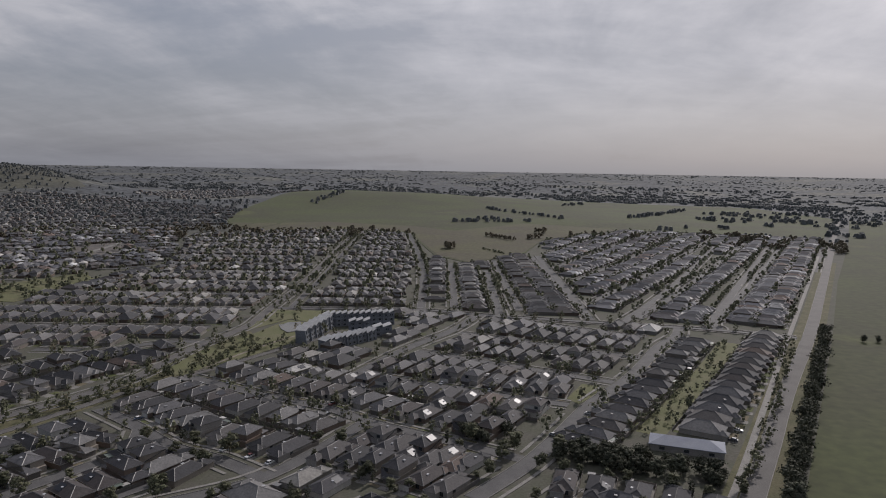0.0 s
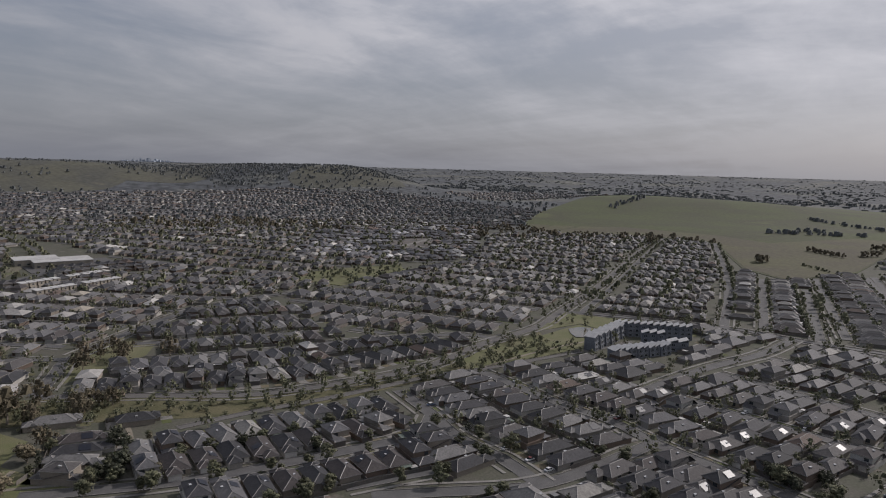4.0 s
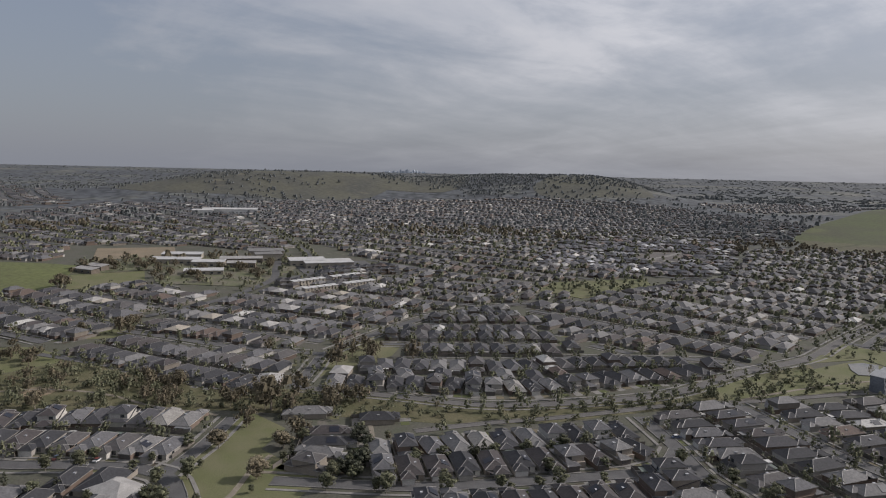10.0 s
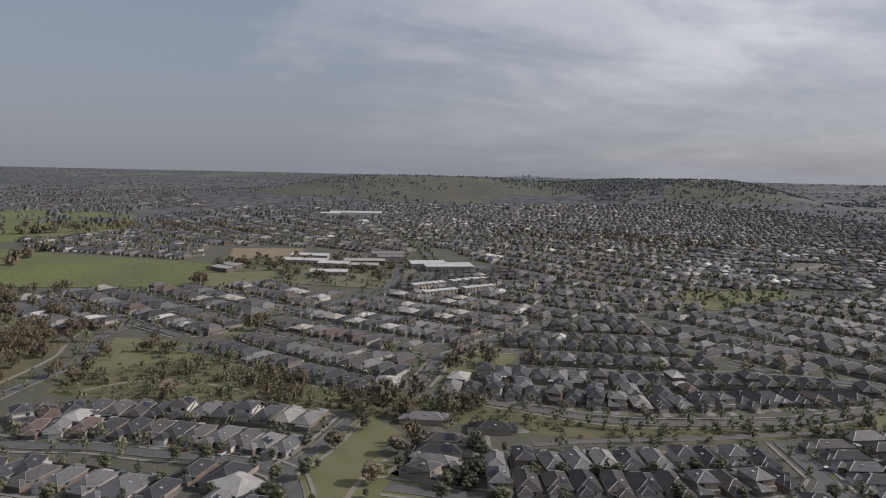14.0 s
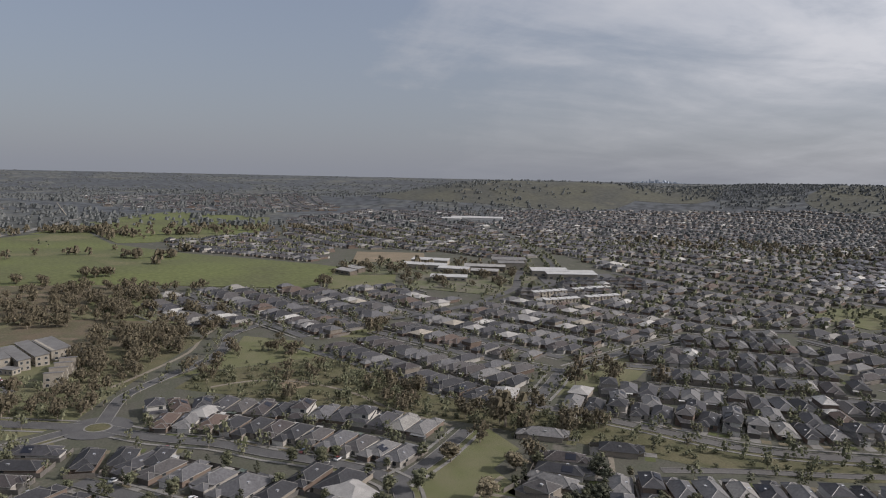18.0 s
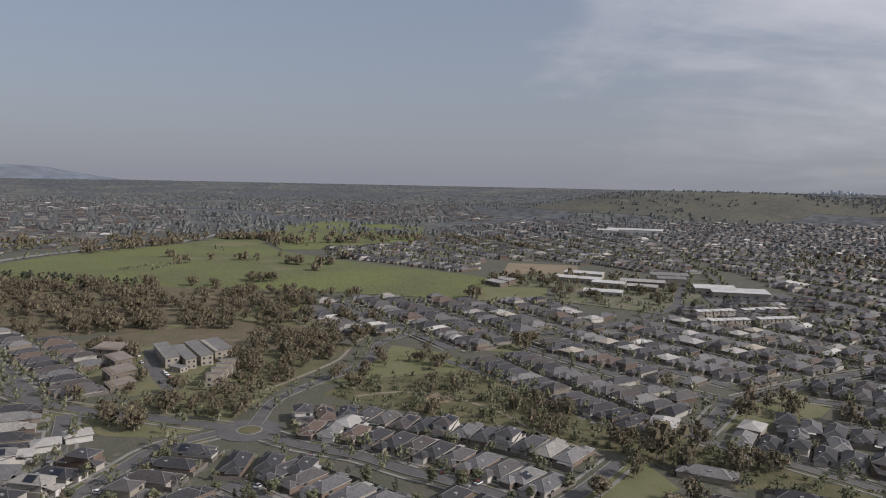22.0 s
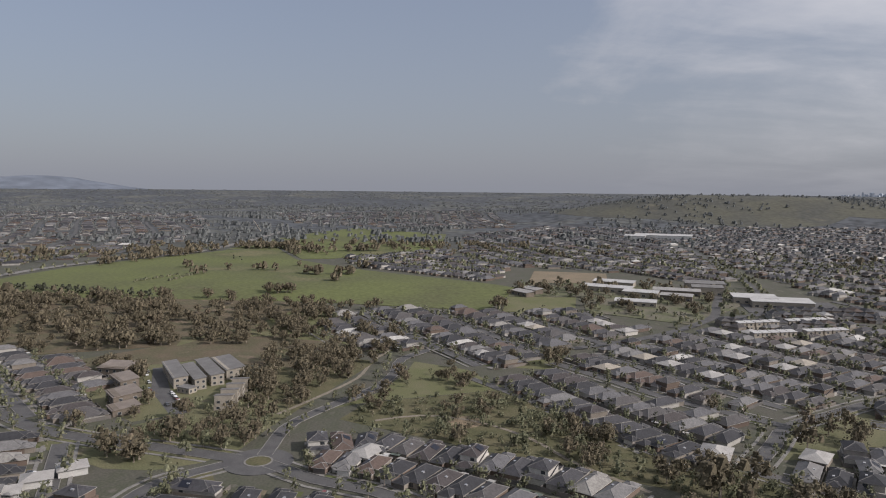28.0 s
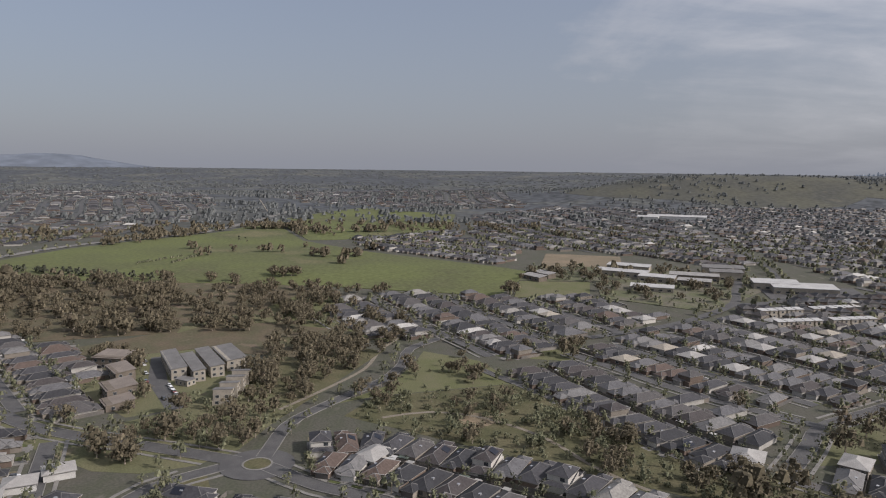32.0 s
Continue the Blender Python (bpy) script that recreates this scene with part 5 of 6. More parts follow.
def bar(a, b, r0, r1, n=8):
    a, b = Vector(a), Vector(b)
    q, base = (b - a).to_track_quat("Z", "Y"), len(v)
    for p, r in ((a, r0), (b, r1)):
        v.extend(tuple(p + q @ Vector((math.cos(2 * math.pi * k / n) * r, math.sin(2 * math.pi * k / n) * r, 0))) for k in range(n))
    f.extend((base + k, base + (k + 1) % n, base + n + (k + 1) % n, base + n + k) for k in range(n))


bar((-1480, -310, z - 1), (-1490, -330, z + 26), 0.9, 0.6)
mesh_of("pole", v, f, CREAM).parent = root


# ---------------------------------------------------------------- trees
def leaf_material(name, dark, light, dry, by_island=0.5):
    """Foliage that also lets some of the sun through."""
    m = material(name, dark, light, 0.12, 0.8, fine=1.5, vary=0.28, island=by_island, third=dry, spec=0.15)
    n, l = m.node_tree.nodes, m.node_tree.links
    shade = n["Principled BSDF"]
    thin, mix = n.new("ShaderNodeBsdfTranslucent"), n.new("ShaderNodeMixShader")
    mix.inputs[0].default_value = 0.10
    l.new(shade.inputs["Base Color"].links[0].from_socket, thin.inputs["Color"])
    l.new(shade.outputs[0], mix.inputs[1])
    l.new(thin.outputs[0], mix.inputs[2])
    l.new(mix.outputs[0], n["Material Output"].inputs["Surface"])
    return m



GUM_LEAF = leaf_material("gum_leaves", (0.138, 0.119, 0.080), (0.163, 0.138, 0.094), (0.180, 0.144, 0.107))
STREET_LEAF = leaf_material("street_tree_leaves", (0.086, 0.090, 0.056), (0.106, 0.106, 0.066), (0.124, 0.110, 0.077))
DARK_LEAF = leaf_material("hedge_leaves", (0.052, 0.056, 0.040), (0.070, 0.073, 0.050), (0.082, 0.077, 0.056))
# paler and greyer than the near leaves: distance haze put into the colour
HAZED_LEAF = leaf_material("haze_greyed_woodland", (0.110, 0.117, 0.118), (0.130, 0.136, 0.132), (0.150, 0.148, 0.136), 0.3)
BARK = material("bark", (0.18, 0.15, 0.12), (0.29, 0.25, 0.205), 0.8, 0.9, fine=3.0, vary=0.2)


def core(c, r, flat, n, seed):
    """A lumpy closed clump: the faces of a cube, cut n times and blown up."""
    out = []
    for axis in range(3):
        for sign in (-1, 1):
            for i in range(n):
                for j in range(n):
                    quad = []
                    for a, b in ((i, j), (i + 1, j), (i + 1, j + 1), (i, j + 1)):
                        p = [0.0, 0.0, 0.0]
                        p[axis], p[(axis + 1) % 3], p[(axis + 2) % 3] = sign, sign * (2 * a / n - 1), 2 * b / n - 1
                        q = Vector(p).normalized()
                        q = q * r * (0.86 + 0.42 * noise.noise(q * 1.7 + Vector((seed, c[0], c[2]))))
                        quad.append((c[0] + q.x, c[1] + q.y, c[2] + q.z * flat))
                    out.append(quad)
    return np.array(out)


def dome(c, r, flat, n, seed, rings=3):
    """A low-cut lumpy clump for trees farther off."""
    g = np.random.RandomState(int(abs(c[0] * 7 + c[2] * 13)) % 9999 + seed)
    lats = np.linspace(-0.7, 1.1, rings)
    pts = [[(math.cos(2 * math.pi * (k + 0.5 * i) / n) * math.cos(a), math.sin(2 * math.pi * (k + 0.5 * i) / n) * math.cos(a), math.sin(a)) for k in range(n)] for i, a in enumerate(lats)]
    pts.append([(0, 0, 1)] * n)
    p = np.array(pts)
    p[:-1] *= g.uniform(0.8, 1.16, (rings, n, 1))
    p = p * r * (1, 1, flat) + c
    return np.array([[p[i][k], p[i][(k + 1) % n], p[i + 1][(k + 1) % n], p[i + 1][k]] for i in range(rings) for k in range(n)])


def leaf_cloud(seed, h, wide, low, clumps, leaves, size, flat=0.66, cut=2, sides=6):
    """Overlapping clumps that fill a rounded crown, with leaf sprays lying over them: quads as an array of (n, 4, 3)."""
    g = np.random.RandomState(seed)
    out, mid, tall = [], (h + low) / 2, (h - low) / 2
    lean = g.uniform(-0.12, 0.12, 2) * wide
    for k in range(clumps):
        t = 1 - 2 * (k + 0.5) / clumps
        a = 2 * math.pi * (k * 0.381966 + g.uniform(-0.12, 0.12))
        ring = math.sqrt(1 - t * t)
        deep = g.uniform(0.28, 0.86)
        r = wide * g.uniform(0.15, 0.27) * (15 / clumps) ** 0.32
        c = np.array([math.cos(a) * ring * wide / 2 * deep, math.sin(a) * ring * wide / 2 * deep, mid + t * tall * g.uniform(0.5, 0.82)])
        c[:2] += lean * (t + 0.3)
        c[2] = max(c[2], low + r * flat * 0.6)
        out.append(core(c, r * 0.84, flat, cut, seed) if cut else dome(c, r * (0.66 if leaves > 6 else 1.05), flat, sides, seed, 3 if sides > 5 else 2))
        if not leaves:
            continue
        p = g.normal(size=(leaves, 3))
        p[:, 2] += 0.25
        p /= np.linalg.norm(p, axis=1)[:, None]
        out_way = p + g.normal(size=(leaves, 3)) * 0.65 + (0, 0, 0.5)
        out_way /= np.linalg.norm(out_way, axis=1)[:, None]
        u = np.cross(out_way, g.normal(size=(leaves, 3)))
        u /= np.linalg.norm(u, axis=1)[:, None]
        w = np.cross(out_way, u)
        s = size * g.uniform(0.5, 1.4, (leaves, 1))
        m = c + p * r * g.uniform(0.72, 1.3, (leaves, 1)) * (1, 1, flat)
        out.append(np.stack([m - u * s - w * s * 0.5, m + u * s - w * s * 0.5, m + u * s * 0.5 + w * s * 0.5, m - u * s * 0.5 + w * s * 0.5], 1))
    return np.concatenate(out)


def limb(v, f, a, b, r0, r1, sides=6):
    a, b = Vector(a), Vector(b)
    q = (b - a).to_track_quat("Z", "Y")
    base = len(v)
    for p, r in ((a, r0), (b, r1)):
        for k in range(sides):
            t = 2 * math.pi * k / sides
            v.append(tuple(p + q @ Vector((math.cos(t) * r, math.sin(t) * r, 0))))
    for k in range(sides):
        j = (k + 1) % sides
        f.append((base + k, base + j, base + sides + j, base + sides + k))


def trunk_shape(seed, h, wide, low, thick, limbs):
    r = random.Random(seed)
    v, f = [], []
    top = (r.uniform(-0.3, 0.3), r.uniform(-0.3, 0.3), low + (h - low) * 0.25)
    limb(v, f, (0, 0, -0.3), (top[0] * 0.5, top[1] * 0.5, top[2] * 0.5), thick, thick * 0.8, 7)
    limb(v, f, (top[0] * 0.5, top[1] * 0.5, top[2] * 0.5), top, thick * 0.8, thick * 0.55, 7)
    for k in range(limbs):
        a = 2 * math.pi * (k + r.uniform(0, 0.5)) / limbs
        reach = wide * r.uniform(0.2, 0.36)
        limb(v, f, top, (math.cos(a) * reach, math.sin(a) * reach, low + (h - low) * r.uniform(0.5, 0.85)), thick * 0.4, thick * 0.1, 5)
    return v, f


def quads_mesh(name, quads, mat):
    n = len(quads)
    me = bpy.data.meshes.new(name)
    me.vertices.add(4 * n)
    me.vertices.foreach_set("co", np.asarray(quads, np.float32).ravel())
    me.loops.add(4 * n)
    me.loops.foreach_set("vertex_index", np.arange(4 * n, dtype=np.int32))
    me.polygons.add(n)
    me.polygons.foreach_set("loop_start", np.arange(0, 4 * n, 4, dtype=np.int32))
    me.update(calc_edges=True)
    me.materials.append(mat)
    return me


# kind: height, width, bare trunk, clumps, leaves a clump, leaf size, trunk, limbs, material, label, seeds
TREES = {
    "gum": (10.5, 11.5, 1.8, 34, 44, 0.30, 0.34, 7, GUM_LEAF, "tall grey-green gum tree with an open crown", 4),
    "big_gum": (14.5, 16.5, 2.4, 50, 50, 0.36, 0.58, 9, GUM_LEAF, "large old gum tree with a broad uneven crown", 3),
    "street": (6.2, 4.9, 0.8, 16, 30, 0.21, 0.10, 4, STREET_LEAF, "young green street tree with a rounded crown", 4),
    "cypress": (7.5, 2.8, 0.3, 14, 22, 0.19, 0.12, 2, DARK_LEAF, "narrow dark upright tree", 2),
    "hedge": (8.0, 6.6, 0.5, 22, 32, 0.30, 0.2, 4, DARK_LEAF, "dense dark tree in a roadside row", 3),
    "copse": (6.5, 40.0, 0.0, 6, 0, 0.3, 0.1, 2, HAZED_LEAF, "far copse of grey-green trees", 3),
    "bush": (1.9, 2.6, 0.0, 8, 16, 0.16, 0.06, 3, STREET_LEAF, "low green garden shrub", 3),
}
tree_spots, tree_rnd = [], random.Random(21)


def plant(kind, x, y, size=1.0):
    tree_spots.append((math.hypot(x + 25, y), kind, x, y, size * tree_rnd.uniform(0.78, 1.22), tree_rnd.uniform(0, 6.28), tree_rnd.randrange(99)))


def near_house(x, y, r):
    i, j = int(x // 20), int(y // 20)
    for a in (-1, 0, 1):
        for b in (-1, 0, 1):
            for px, py in GRID.get((i + a, j + b), ()):
                if (px - x) ** 2 + (py - y) ** 2 < r * r:
                    return True
    return False


ALL_LINES = [(q[6], q[2]) for q in ROADS]


CELLS = {}
for own, half in ALL_LINES:
    for i in range(len(own) - 1):
        n = max(1, int(np.hypot(*(own[i + 1] - own[i])) // 4))
        for k in range(n):
            p = own[i] + (own[i + 1] - own[i]) * (k / n)
            CELLS.setdefault((int(p[0] // 12), int(p[1] // 12)), []).append((p[0], p[1], half))


def near_road(x, y, gap):
    i, j = int(x // 12), int(y // 12)
    for a in (-1, 0, 1):
        for b in (-1, 0, 1):
            for px, py, half in CELLS.get((i + a, j + b), ()):
                if (px - x) ** 2 + (py - y) ** 2 < (half + gap) ** 2:
                    return True
    return False


def scatter(pts, count, kinds, gap=1.5, size=1.0, seed=0, house=8.0):
    g = random.Random(seed + 100)
    xs, ys = [p[0] for p in pts], [p[1] for p in pts]
    done = tries = 0
    while done < count and tries < count * 12:
        tries += 1
        x, y = g.uniform(min(xs), max(xs)), g.uniform(min(ys), max(ys))
        if inside(x, y, pts) and not near_house(x, y, house) and not near_road(x, y, gap):
            plant(g.choice(kinds), x, y, size * g.uniform(0.8, 1.2))
            done += 1


# gum woodland and creek trees
scatter(WOODS, 430, ("gum", "gum", "gum", "big_gum", "bush"), 1.0, 0.8, seed=1)
scatter([(-640, -300), (-720, -460), (-900, -520), (-800, -430)], 60, ("gum",), seed=31)
scatter(EAST_ROUGH, 100, ("gum", "gum", "cypress", "bush"), 1.0, 0.8, seed=2)
scatter([(-400, -60), (-352, -68), (-362, -120), (-440, -100), (-480, -90), (-440, -60)], 60, ("gum", "street", "bush"), 1.0, 0.8, seed=3)
scatter([(-560, -90), (-500, -60), (-520, -10), (-600, 0), (-640, -110)], 60, ("gum", "gum", "bush"), 1.0, 0.85, seed=4)
scatter([(-560, -180), (-640, -200), (-720, -180), (-720, -40), (-640, -100), (-565, -100)], 75, ("gum",), 1.0, 0.85, seed=5)
scatter([(-430, -18), (-402, -30), (-372, 18), (-345, 62), (-320, 104), (-283, 146), (-300, 170), (-336, 142), (-360, 112), (-418, 88), (-455, 60)], 110, ("gum", "street", "street", "street", "bush", "bush"), 0.8, 0.75, seed=6)
scatter([(-345, 62), (-318, 108), (-285, 146), (-302, 172), (-330, 140), (-352, 96)], 12, ("gum",), 0.8, 0.8, seed=7)
scatter(CREEK, 300, ("bush", "bush", "street"), 0.8, 1.0, seed=8)
scatter(CREEK, 90, ("bush",), 0.8, 1.6, seed=58)
scatter([(-215, 440), (-229, 505), (-205, 518), (-124, 536), (-118, 502), (-200, 486)], 26, ("street", "bush"), 0.8, 0.9, seed=60)
scatter(POND_PARK, 9, ("street", "bush"), 0.8, 0.9, seed=9)
scatter([(-252, 138), (-226, 112), (-218, 118), (-242, 144)], 14, ("street", "hedge"), 0.5, 0.8, seed=59, house=6)
scatter(PARK, 7, ("street", "gum"), 0.8, 0.7, seed=10)
scatter(RESERVE, 5, ("gum",), 0.8, 1.0, seed=11)
scatter(MEADOW, 8, ("gum",), 0.8, 0.8, seed=12)
scatter(NORTH_PARK, 60, ("street",), 0.8, 1.0, seed=13)
scatter([(-560, 70), (-505, 72), (-500, 98), (-535, 110), (-570, 100)], 22, ("street", "gum", "bush"), 0.8, 0.9, seed=57)
scatter(SCHOOL, 240, ("gum", "street", "street", "cypress"), 0.8, 0.8, seed=16)
for x, y, kind, size in ((-310, 122, "big_gum", 1.1), (-302, 128, "gum", 1.0), (-417, 163, "gum", 0.9), (-379, 203, "gum", 1.0), (-354, 232, "big_gum", 0.85),
                         (-693, 78, "big_gum", 1.2), (-700, 84, "big_gum", 1.0), (-270, 118, "gum", 0.8), (-262, 108, "gum", 0.7)):
    plant(kind, x, y, size)
for k in range(48):                            # the row beside the main road
    t = k / 47
    plant("hedge", 98 + 102 * t + tree_rnd.uniform(-1, 1), 236 + 292 * t + tree_rnd.uniform(-1.5, 1.5), 1.25)
for k in range(34):                            # young trees along its footpath
    t = k / 33
    plant("street", 82 + 82 * t + tree_rnd.uniform(-2, 4), 238 + 246 * t + tree_rnd.uniform(-3, 3), 1.0)
for x, y in ((222, 516), (232, 518), (240, 520)):
    plant("hedge", x, y, 0.9)
scatter([(11, 270), (10, 256), (36, 250), (60, 248), (80, 244), (80, 256), (54, 264), (37, 270)], 44, ("hedge",), 0.5, 0.85, seed=40, house=4.0)
scatter([(-34, 280), (-10, 294), (-4, 282), (-20, 262)], 9, ("hedge",), 0.5, 0.8, seed=41, house=5.0)
for hx, hy, n, r in ((-1830, 1500, 1100, 175), (-1590, 1790, 900, 155), (-2050, 640, 130, 80), (-1650, 1400, 200, 100), (-1930, 1240, 160, 90)):
    for _ in range(n):
        a, q = tree_rnd.uniform(0, 6.28), r * math.sqrt(tree_rnd.random())
        plant("gum", hx + q * math.cos(a) * 1.2, hy + q * math.sin(a) * 1.5, 0.55)
scatter([(-350, -76), (-362, -112), (-392, -128), (-412, -108), (-440, -76), (-415, -56), (-388, -62)], 26, ("gum", "street", "bush"), 1.0, 0.9, seed=51)
scatter([(-358, -72), (-396, -165), (-360, -150), (-338, -98)], 12, ("gum", "street"), 1.0, 0.8, seed=52)
scatter([(-268, -100), (-330, -84), (-320, -66), (-262, -86)], 30, ("bush", "bush", "street"), 0.8, 1.0, seed=53)
scatter([(-420, -35), (-450, -12), (-520, 6), (-500, 40), (-455, 58), (-432, -16)], 34, ("gum", "street", "bush"), 0.8, 0.75, seed=54)
scatter([(-545, -20), (-632, -126), (-700, -100), (-690, -70), (-560, 0)], 34, ("gum",), 0.8, 0.8, seed=55)
scatter([(-395, -130), (-470, -190), (-520, -190), (-470, -120), (-440, -110)], 30, ("gum", "street"), 0.8, 0.8, seed=56, house=9)
# single trees and copses of the western field
for x, y, k in ((-772, -140, 4), (-770, -126, 4), (-747, -172, 2), (-746, -192, 2), (-976, -290, 2), (-908, -256, 2), (-945, -192, 2), (-952, -228, 1), (-954, -175, 1), (-921, -134, 2), (-911, -117, 3),
                (-852, -88, 3), (-914, -87, 3), (-917, -74, 4), (-985, -64, 2), (-1000, -160, 1), (-695, -31, 2)):
    for _ in range(k):
        plant("gum", x + tree_rnd.uniform(-7, 7), y + tree_rnd.uniform(-7, 7), 0.95)
for x, y in ((-1061, -256), (-1041, -241), (-910, -250), (-902, -258)):
    plant("cypress", x, y, 1.5)


def tree_line(x0, y0, x1, y1, n, kind, size, wide=2.0):
    for k in range(n):
        t = (k + tree_rnd.random() * 0.7) / n
        plant(kind, x0 + (x1 - x0) * t + tree_rnd.uniform(-wide, wide), y0 + (y1 - y0) * t + tree_rnd.uniform(-wide, wide), size)


tree_line(54, 296, 126, 491, 30, "street", 0.8, 5)
tagged(mesh_of("back_gardens", *ribbon(smooth_line([(54, 296), (92, 395), (126, 491)]), 6.5, -6.5, 0.05), LAWN), "green back gardens between two rows of houses", "gardens", kind="structure")
tree_line(-830, -304, -899, -276, 18, "bush", 1.4)
tree_line(-839, -270, -906, -261, 16, "bush", 1.4)
tree_line(-1227, -285, -1232, -229, 16, "gum", 1.0, 8)
tree_line(-1232, -229, -1180, -136, 22, "gum", 1.0, 9)
tree_line(-1196, -108, -1209, -68, 12, "gum", 1.0, 8)
tree_line(-1373, -26, -1331, 21, 16, "gum", 1.0, 10)
tree_line(-1300, -520, -1455, -404, 40, "gum", 1.0, 22)
tree_line(-1000, -420, -1160, -340, 30, "gum", 0.9, 16)
tree_line(-800, -480, -745, -250, 34, "hedge", 0.9, 3)
for x0, y0, x1, y1, n, wide in ((-2308, -761, -2529, -620, 60, 30), (-2571, -536, -2504, -334, 60, 30), (-1700, -700, -1650, -300, 60, 25), (-1950, -500, -1900, 50, 80, 30), (-1500, -100, -1750, 100, 40, 18), (-2150, -200, -2200, 250, 60, 25), (-1350, -700, -1250, -430, 40, 20),
                               (-1500, 150, -1420, 420, 30, 16), (-2700, 100, -2800, 500, 60, 30), (-3000, -900, -3100, 0, 120, 40), (-3000, 500, -2700, 1200, 110, 40), (-2300, 1900, -1300, 2500, 150, 40), (-1100, 2900, 300, 2900, 160, 40), (-600, 3500, 900, 3300, 160, 50), (500, 2500, 900, 2000, 90, 40)):
    tree_line(x0, y0, x1, y1, n, "gum", 1.0, wide)
# copses and rows on the northern pasture
tree_line(-236, 1393, -108, 1404, 22, "gum", 0.95, 9)
tree_line(-190, 1456, -150, 1462, 8, "gum", 0.9, 6)
tree_line(-225, 1788, -95, 1619, 14, "gum", 0.95, 4)
tree_line(-95, 1619, -13, 1482, 12, "gum", 0.95, 4)
tree_line(-133, 1150, -85, 1095, 14, "gum", 0.7, 5)
tree_line(133, 1592, 313, 2114, 46, "gum", 1.0, 10)
tree_line(-120, 985, -53, 919, 14, "bush", 1.8, 4)
tree_line(-671, 1719, -699, 2063, 26, "gum", 1.0, 12)
tree_line(-32, 2078, 28, 2264, 14, "gum", 1.0, 12)
for x, y, k in ((-90, 1409, 3), (-52, 1128, 5), (-46, 1203, 4), (175, 1314, 3), (223, 1380, 2), (236, 1258, 5), (273, 1230, 4), (284, 1190, 4), (299, 1215, 4), (316, 1244, 5), (290, 1404, 5), (401, 1707, 5), (403, 1523, 5), (-168, 980, 4), (520, 1500, 5), (505, 1340, 5)):
    for _ in range(k):
        plant("gum", x + tree_rnd.uniform(-9, 9), y + tree_rnd.uniform(-9, 9), 0.95)
for x, y, n, r in ((484, 1856, 26, 70), (500, 1700, 22, 50), (628, 2051, 34, 90), (420, 1950, 24, 80), (540, 1573, 12, 40), (330, 1650, 14, 60), (700, 1750, 40, 120)):
    for _ in range(n):
        a, q = tree_rnd.uniform(0, 6.28), r * math.sqrt(tree_rnd.random())
        plant("gum", x + q * math.cos(a), y + q * math.sin(a), 1.0)
# trees along the streets and in the gardens
for own, half in ALL_LINES:
    if half == 4.3:                    # none along the main road
        continue
    total = 0.0
    for i in range(1, len(own) - 1):
        total += float(np.hypot(*(own[i] - own[i - 1])))
        d = (own[i + 1] - own[i - 1]) / (np.hypot(*(own[i + 1] - own[i - 1])) + 1e-6)
        if total > 13:
            total = tree_rnd.uniform(-3, 3)
            for side in (1, -1):
                x, y = own[i] + np.array((-d[1], d[0])) * side * (half + 1.9)
                if tree_rnd.random() < 0.8 and math.hypot(x, y) < 1250 and not near_house(x, y, 5) and not near_road(x, y, 0.9):
                    plant("street", x, y, tree_rnd.uniform(0.8, 1.45))
for d, x, y, turn, kind in near_list:
    for back, chance in ((1, 0.8), (-1, 0.6), (1, 0.7), (-1, 0.5), (1, 0.5)):
        if tree_rnd.random() < chance * (1.0 if d < 800 else 0.7):
            u, v = tree_rnd.uniform(-6, 6), back * tree_rnd.uniform(11.5, 14.5)
            px, py = x + u * math.cos(turn) - v * math.sin(turn), y + u * math.sin(turn) + v * math.cos(turn)
            if not near_house(px, py, 8.2) and not near_road(px, py, 0.8):
                plant(tree_rnd.choice(("street", "bush", "street", "cypress") if d < 900 else ("street", "street", "cypress")), px, py, tree_rnd.uniform(0.6, 1.15))
# wooded country towards the horizon
g = random.Random(77)
for _ in range(40000):
    a = g.uniform(radians(-35), radians(150))
    d = 1150 + 3550 * g.random() ** 1.1
    x, y = -math.sin(a) * d, math.cos(a) * d
    wood = noise.noise((x / 420, y / 420, 3.1)) + 0.6 * noise.noise((x / 110, y / 110, 1.7))
    if wood < g.uniform(-0.3, 0.15) or any(inside(x, y, p) for p in (NORTH_FIELD, EAST_FIELD, WEST_FIELD)):
        continue
    if near_house(x, y, 11) and g.random() < 0.9:
        continue
    if d > 2500 and g.random() < 0.6 and not near_house(x, y, 26):
        plant("copse", x, y, g.uniform(0.6, 1.2) * (1.0 - 0.68 * step(1700, 3900, d)))
    else:
        plant("gum", x, y, g.uniform(0.7, 1.1) * (0.9 - 0.5 * step(1200, 3600, d)))

tree_spots.sort()
tree_masters, far_leaves, far_trunks = {}, {}, ([], [])
NEAR_TREES = 300
clouds = {}


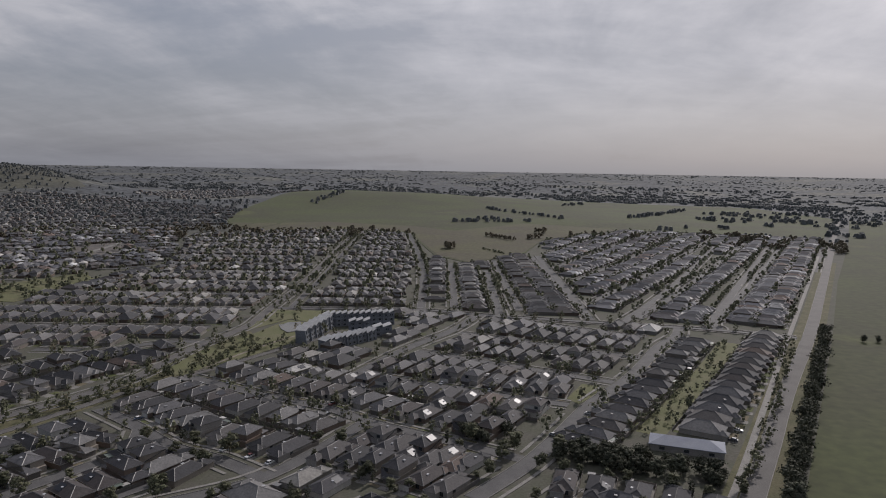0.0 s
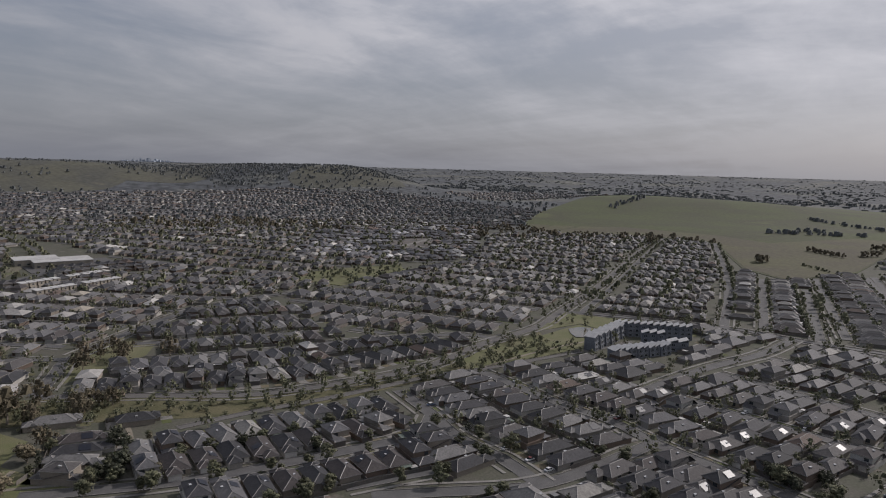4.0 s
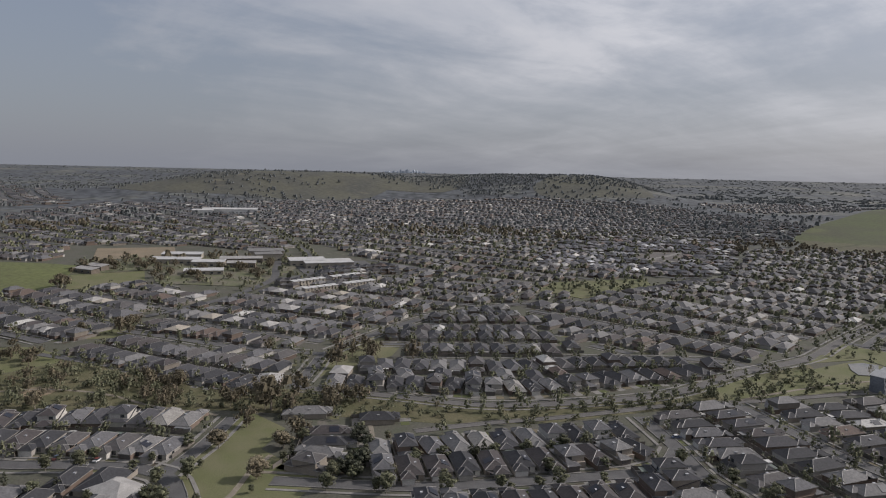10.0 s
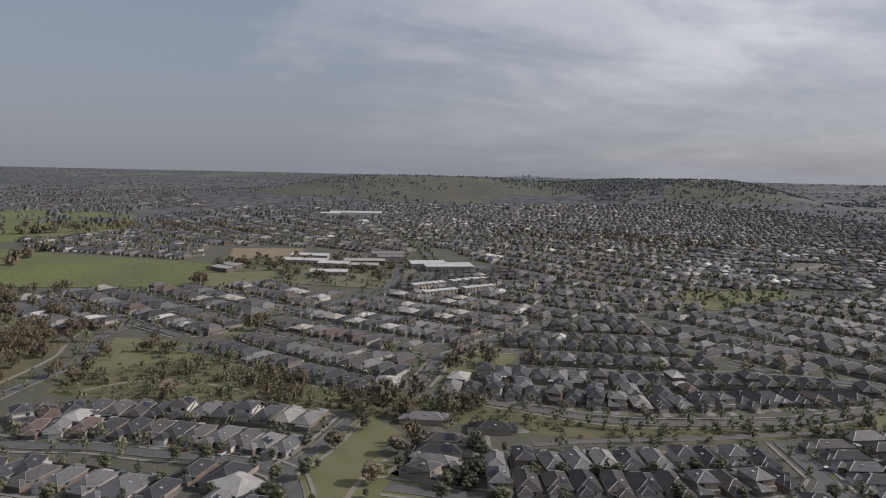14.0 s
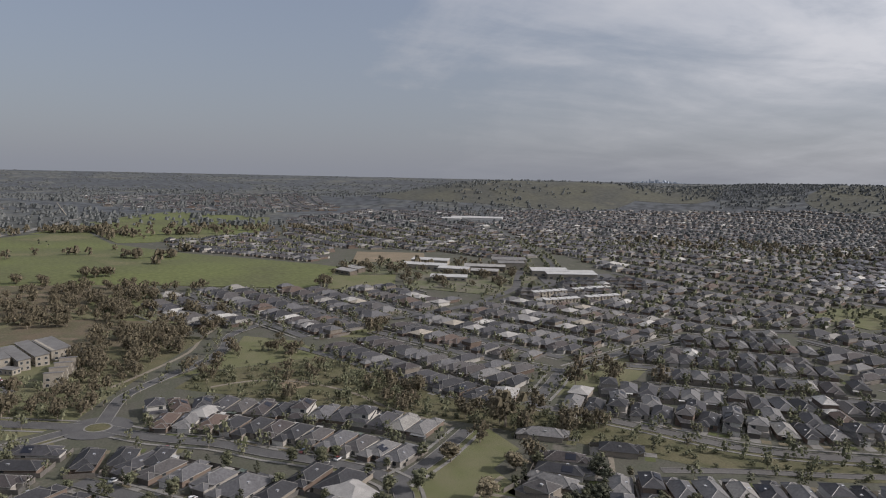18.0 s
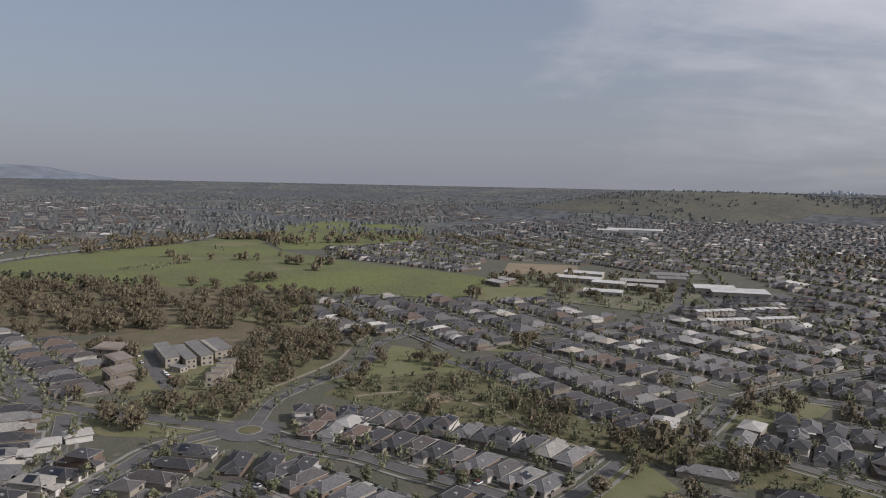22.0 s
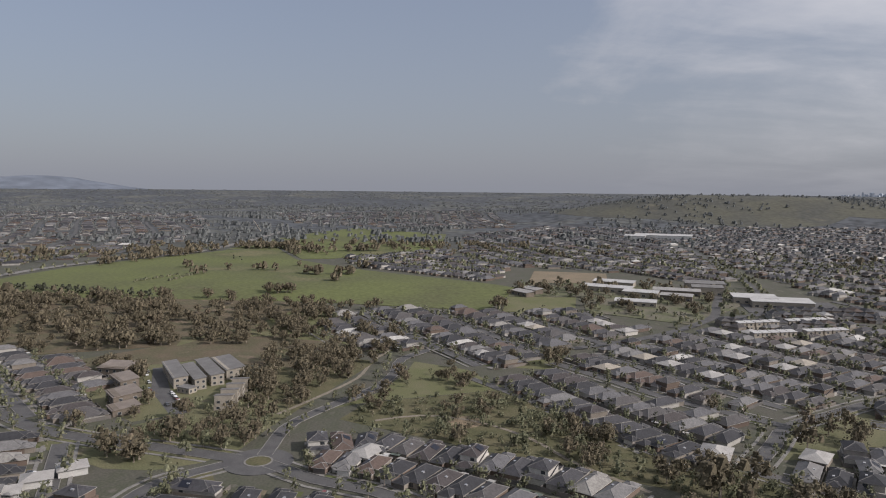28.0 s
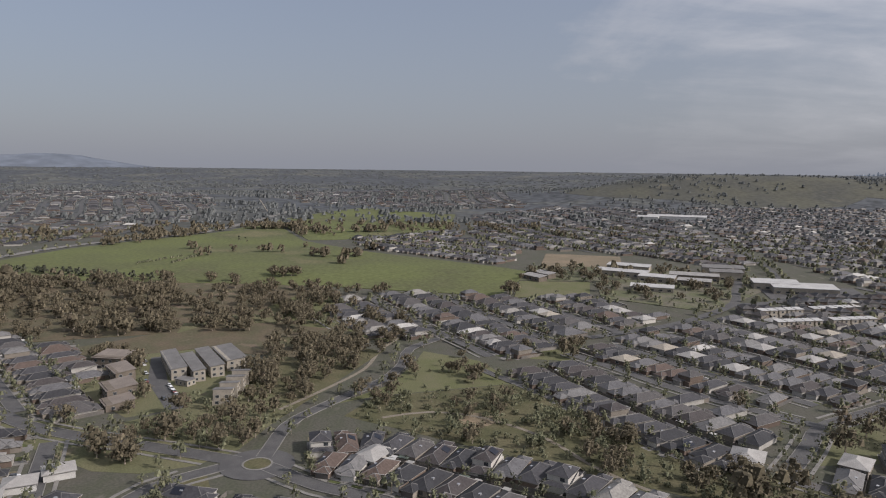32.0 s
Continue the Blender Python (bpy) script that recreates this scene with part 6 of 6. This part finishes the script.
def far_cloud(kind, seed, level):
    key = (kind, seed % 3, level)
    if key not in clouds:
        h, wide, low, clumps, leaves, size, thick, limbs, mat, label, seeds = TREES[kind]
        small = kind in ("street", "bush", "cypress")
        if kind == "copse":
            clouds[key] = leaf_cloud(seed % 3 + 5, h, wide, low, clumps, leaves, size, flat=0.42, cut=0, sides=5)
            return clouds[key]
        if level == 0:
            clouds[key] = leaf_cloud(seed % 3 + 5, h, wide, low, 5 if small else 13, 12 if small else 30, size * (1.5 if small else 1.3), cut=0, sides=5)
        elif level == 1:
            clouds[key] = leaf_cloud(seed % 3 + 5, h, wide, low * 0.6, 2 if small else 4, 5, size * 2.2, cut=0, sides=5)
        else:
            clouds[key] = leaf_cloud(seed % 3 + 5, h * 0.8, wide * 1.1, 0.0, 1, 3, size * 3.4, cut=0, sides=5)
    return clouds[key]


count = 0
for d, kind, x, y, size, turn, pick in tree_spots:
    h, wide, low, clumps, leaves, size_leaf, thick, limbs, mat, label, seeds = TREES[kind]
    z = land(x, y)
    if count < NEAR_TREES and kind != "copse" and d > 190 and (kind != "bush" or d < 330):
        count += 1
        key = (kind, pick % seeds)
        if key not in tree_masters:
            root = tagged(new("shrub" if kind == "bush" else "tree"), label, "shrub" if kind == "bush" else "tree", "trees of the estate")
            mesh_of("trunk", *trunk_shape(pick, h, wide, low, thick, limbs), BARK, True).parent = root
            new("crown", quads_mesh("crown", leaf_cloud(pick % seeds + 11, h, wide, low, clumps, leaves, size_leaf), mat)).parent = root
            tree_masters[key] = root
            root.matrix_basis = Matrix.LocRotScale((x, y, z), Euler((0, 0, turn)), (size,) * 3)
        else:
            made = copy_thing(tree_masters[key], pose(x, y, z, 0, 0, math.degrees(turn)))
            made.scale = (size,) * 3
    else:
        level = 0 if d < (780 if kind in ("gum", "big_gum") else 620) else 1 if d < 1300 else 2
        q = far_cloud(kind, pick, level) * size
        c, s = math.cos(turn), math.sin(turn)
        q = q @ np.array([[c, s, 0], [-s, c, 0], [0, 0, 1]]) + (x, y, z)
        # the farthest crowns take the leaf colour with haze painted in
        far_leaves.setdefault(HAZED_LEAF.name if level == 2 else mat.name, []).append(q)
        if level < 2 and kind not in ("bush", "copse"):
            limb(*far_trunks, (x, y, z - 0.3), (x, y, z + (low + 0.35 * (h - low)) * size), thick * size, thick * 0.5 * size, 5)
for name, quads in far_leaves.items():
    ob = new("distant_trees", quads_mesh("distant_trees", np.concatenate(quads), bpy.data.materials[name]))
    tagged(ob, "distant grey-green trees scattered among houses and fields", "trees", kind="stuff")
ob = mesh_of("distant_trunks", *far_trunks, BARK)
tagged(ob, "trunks of the distant trees", "trees", kind="stuff")
print("trees", len(tree_spots), {k: len([1 for q in tree_spots if lo <= q[0] < hi]) for k, lo, hi in ((0, 0, 620), (1, 620, 1300), (2, 1300, 9999))}, sum(len(q) for v in far_leaves.values() for q in v) * 2)


# ---------------------------------------------------------------- parked cars
CAR_PAINT = palette("car_paint", ((0.0, (0.62, 0.62, 0.62)), (0.4, (0.34, 0.35, 0.36)), (0.6, (0.06, 0.06, 0.065)), (0.78, (0.10, 0.13, 0.20)), (0.9, (0.18, 0.05, 0.045))), 0.3, 0.6)
TYRE = material("tyre", (0.02, 0.02, 0.02), None, 2.0, 0.9)
RIM = material("wheel_rim", (0.4, 0.4, 0.4), None, 2.0, 0.35, metal=0.8)


def profile_mesh(name, pts, half, mat, taper=0.0):
    """A side outline in y and z, pulled across x, narrower towards the top."""
    zs = [z for _, z in pts]
    lo, hi = min(zs), max(zs)
    v = [(side * (half - taper * (z - lo) / (hi - lo)), y, z) for side in (1, -1) for y, z in pts]
    n = len(pts)
    f = [tuple(range(n)), tuple(range(2 * n - 1, n - 1, -1))] + [(k, n + k, n + (k + 1) % n, (k + 1) % n) for k in range(n)]
    return mesh_of(name, v, f, mat)


def build_car():
    root = new("car")
    body = profile_mesh("body", [(-2.15, 0.35), (-2.2, 0.62), (-1.95, 0.82), (-1.0, 0.95), (1.7, 0.98), (2.1, 0.9), (2.15, 0.4)], 0.88, CAR_PAINT, 0.06)
    cabin = profile_mesh("glasshouse", [(-1.05, 0.94), (-0.4, 1.42), (1.15, 1.45), (1.75, 0.97)], 0.80, GLASS, 0.14)
    top = profile_mesh("roof", [(-0.42, 1.41), (-0.3, 1.475), (1.05, 1.485), (1.17, 1.44)], 0.68, CAR_PAINT, 0.03)
    for ob in (body, cabin, top):
        ob.parent = root
    for x in (-0.82, 0.82):
        for y in (-1.35, 1.3):
            for name, r, half, mat in (("tyre", 0.32, 0.11, TYRE), ("rim", 0.2, 0.118, RIM)):
                n = 12
                v = [(x + s * half, y + r * math.cos(2 * math.pi * k / n), 0.32 + r * math.sin(2 * math.pi * k / n)) for s in (-1, 1) for k in range(n)]
                f = [tuple(range(n - 1, -1, -1)), tuple(range(n, 2 * n))] + [(k, (k + 1) % n, n + (k + 1) % n, n + k) for k in range(n)]
                w = mesh_of(name, v, f, mat)
                if name == "tyre":
                    w.parent, wheel = root, w
                else:
                    w.parent = wheel
    return tagged(root, "parked car with dark windows on the street", "car", "parked cars")


cr = random.Random(19)
car_master, parked = None, []


def park(x, y, turn):
    global car_master
    m = pose(x, y, land(x, y) + 0.12, 0, 0, turn)
    if math.hypot(x + 250, y - 118) < 38:
        return
    if any((x - a) ** 2 + (y - b) ** 2 < 30 for a, b in parked):
        return
    parked.append((x, y))
    if car_master is None:
        car_master = build_car()
        car_master.matrix_basis = m
    else:
        copy_thing(car_master, m)


for i, (d, x, y, turn, kind) in enumerate(near_list):
    if 230 < d < 430 and len(parked) < 52 and cr.random() < 0.26:
        side = FLAT[kind][0].v[8][0] + 2.9
        v = -12.4
        park(x + side * math.cos(turn) - v * math.sin(turn), y + side * math.sin(turn) + v * math.cos(turn), math.degrees(turn) + cr.choice((0, 180)))
for x, y in ((-445, -127), (-440, -124), (-435, -121), (-430, -118), (-425, -115), (-491, -158), (-484, -156), (-467, -148), (-452, -142), (-424, -122)):
    park(x, y, 128)
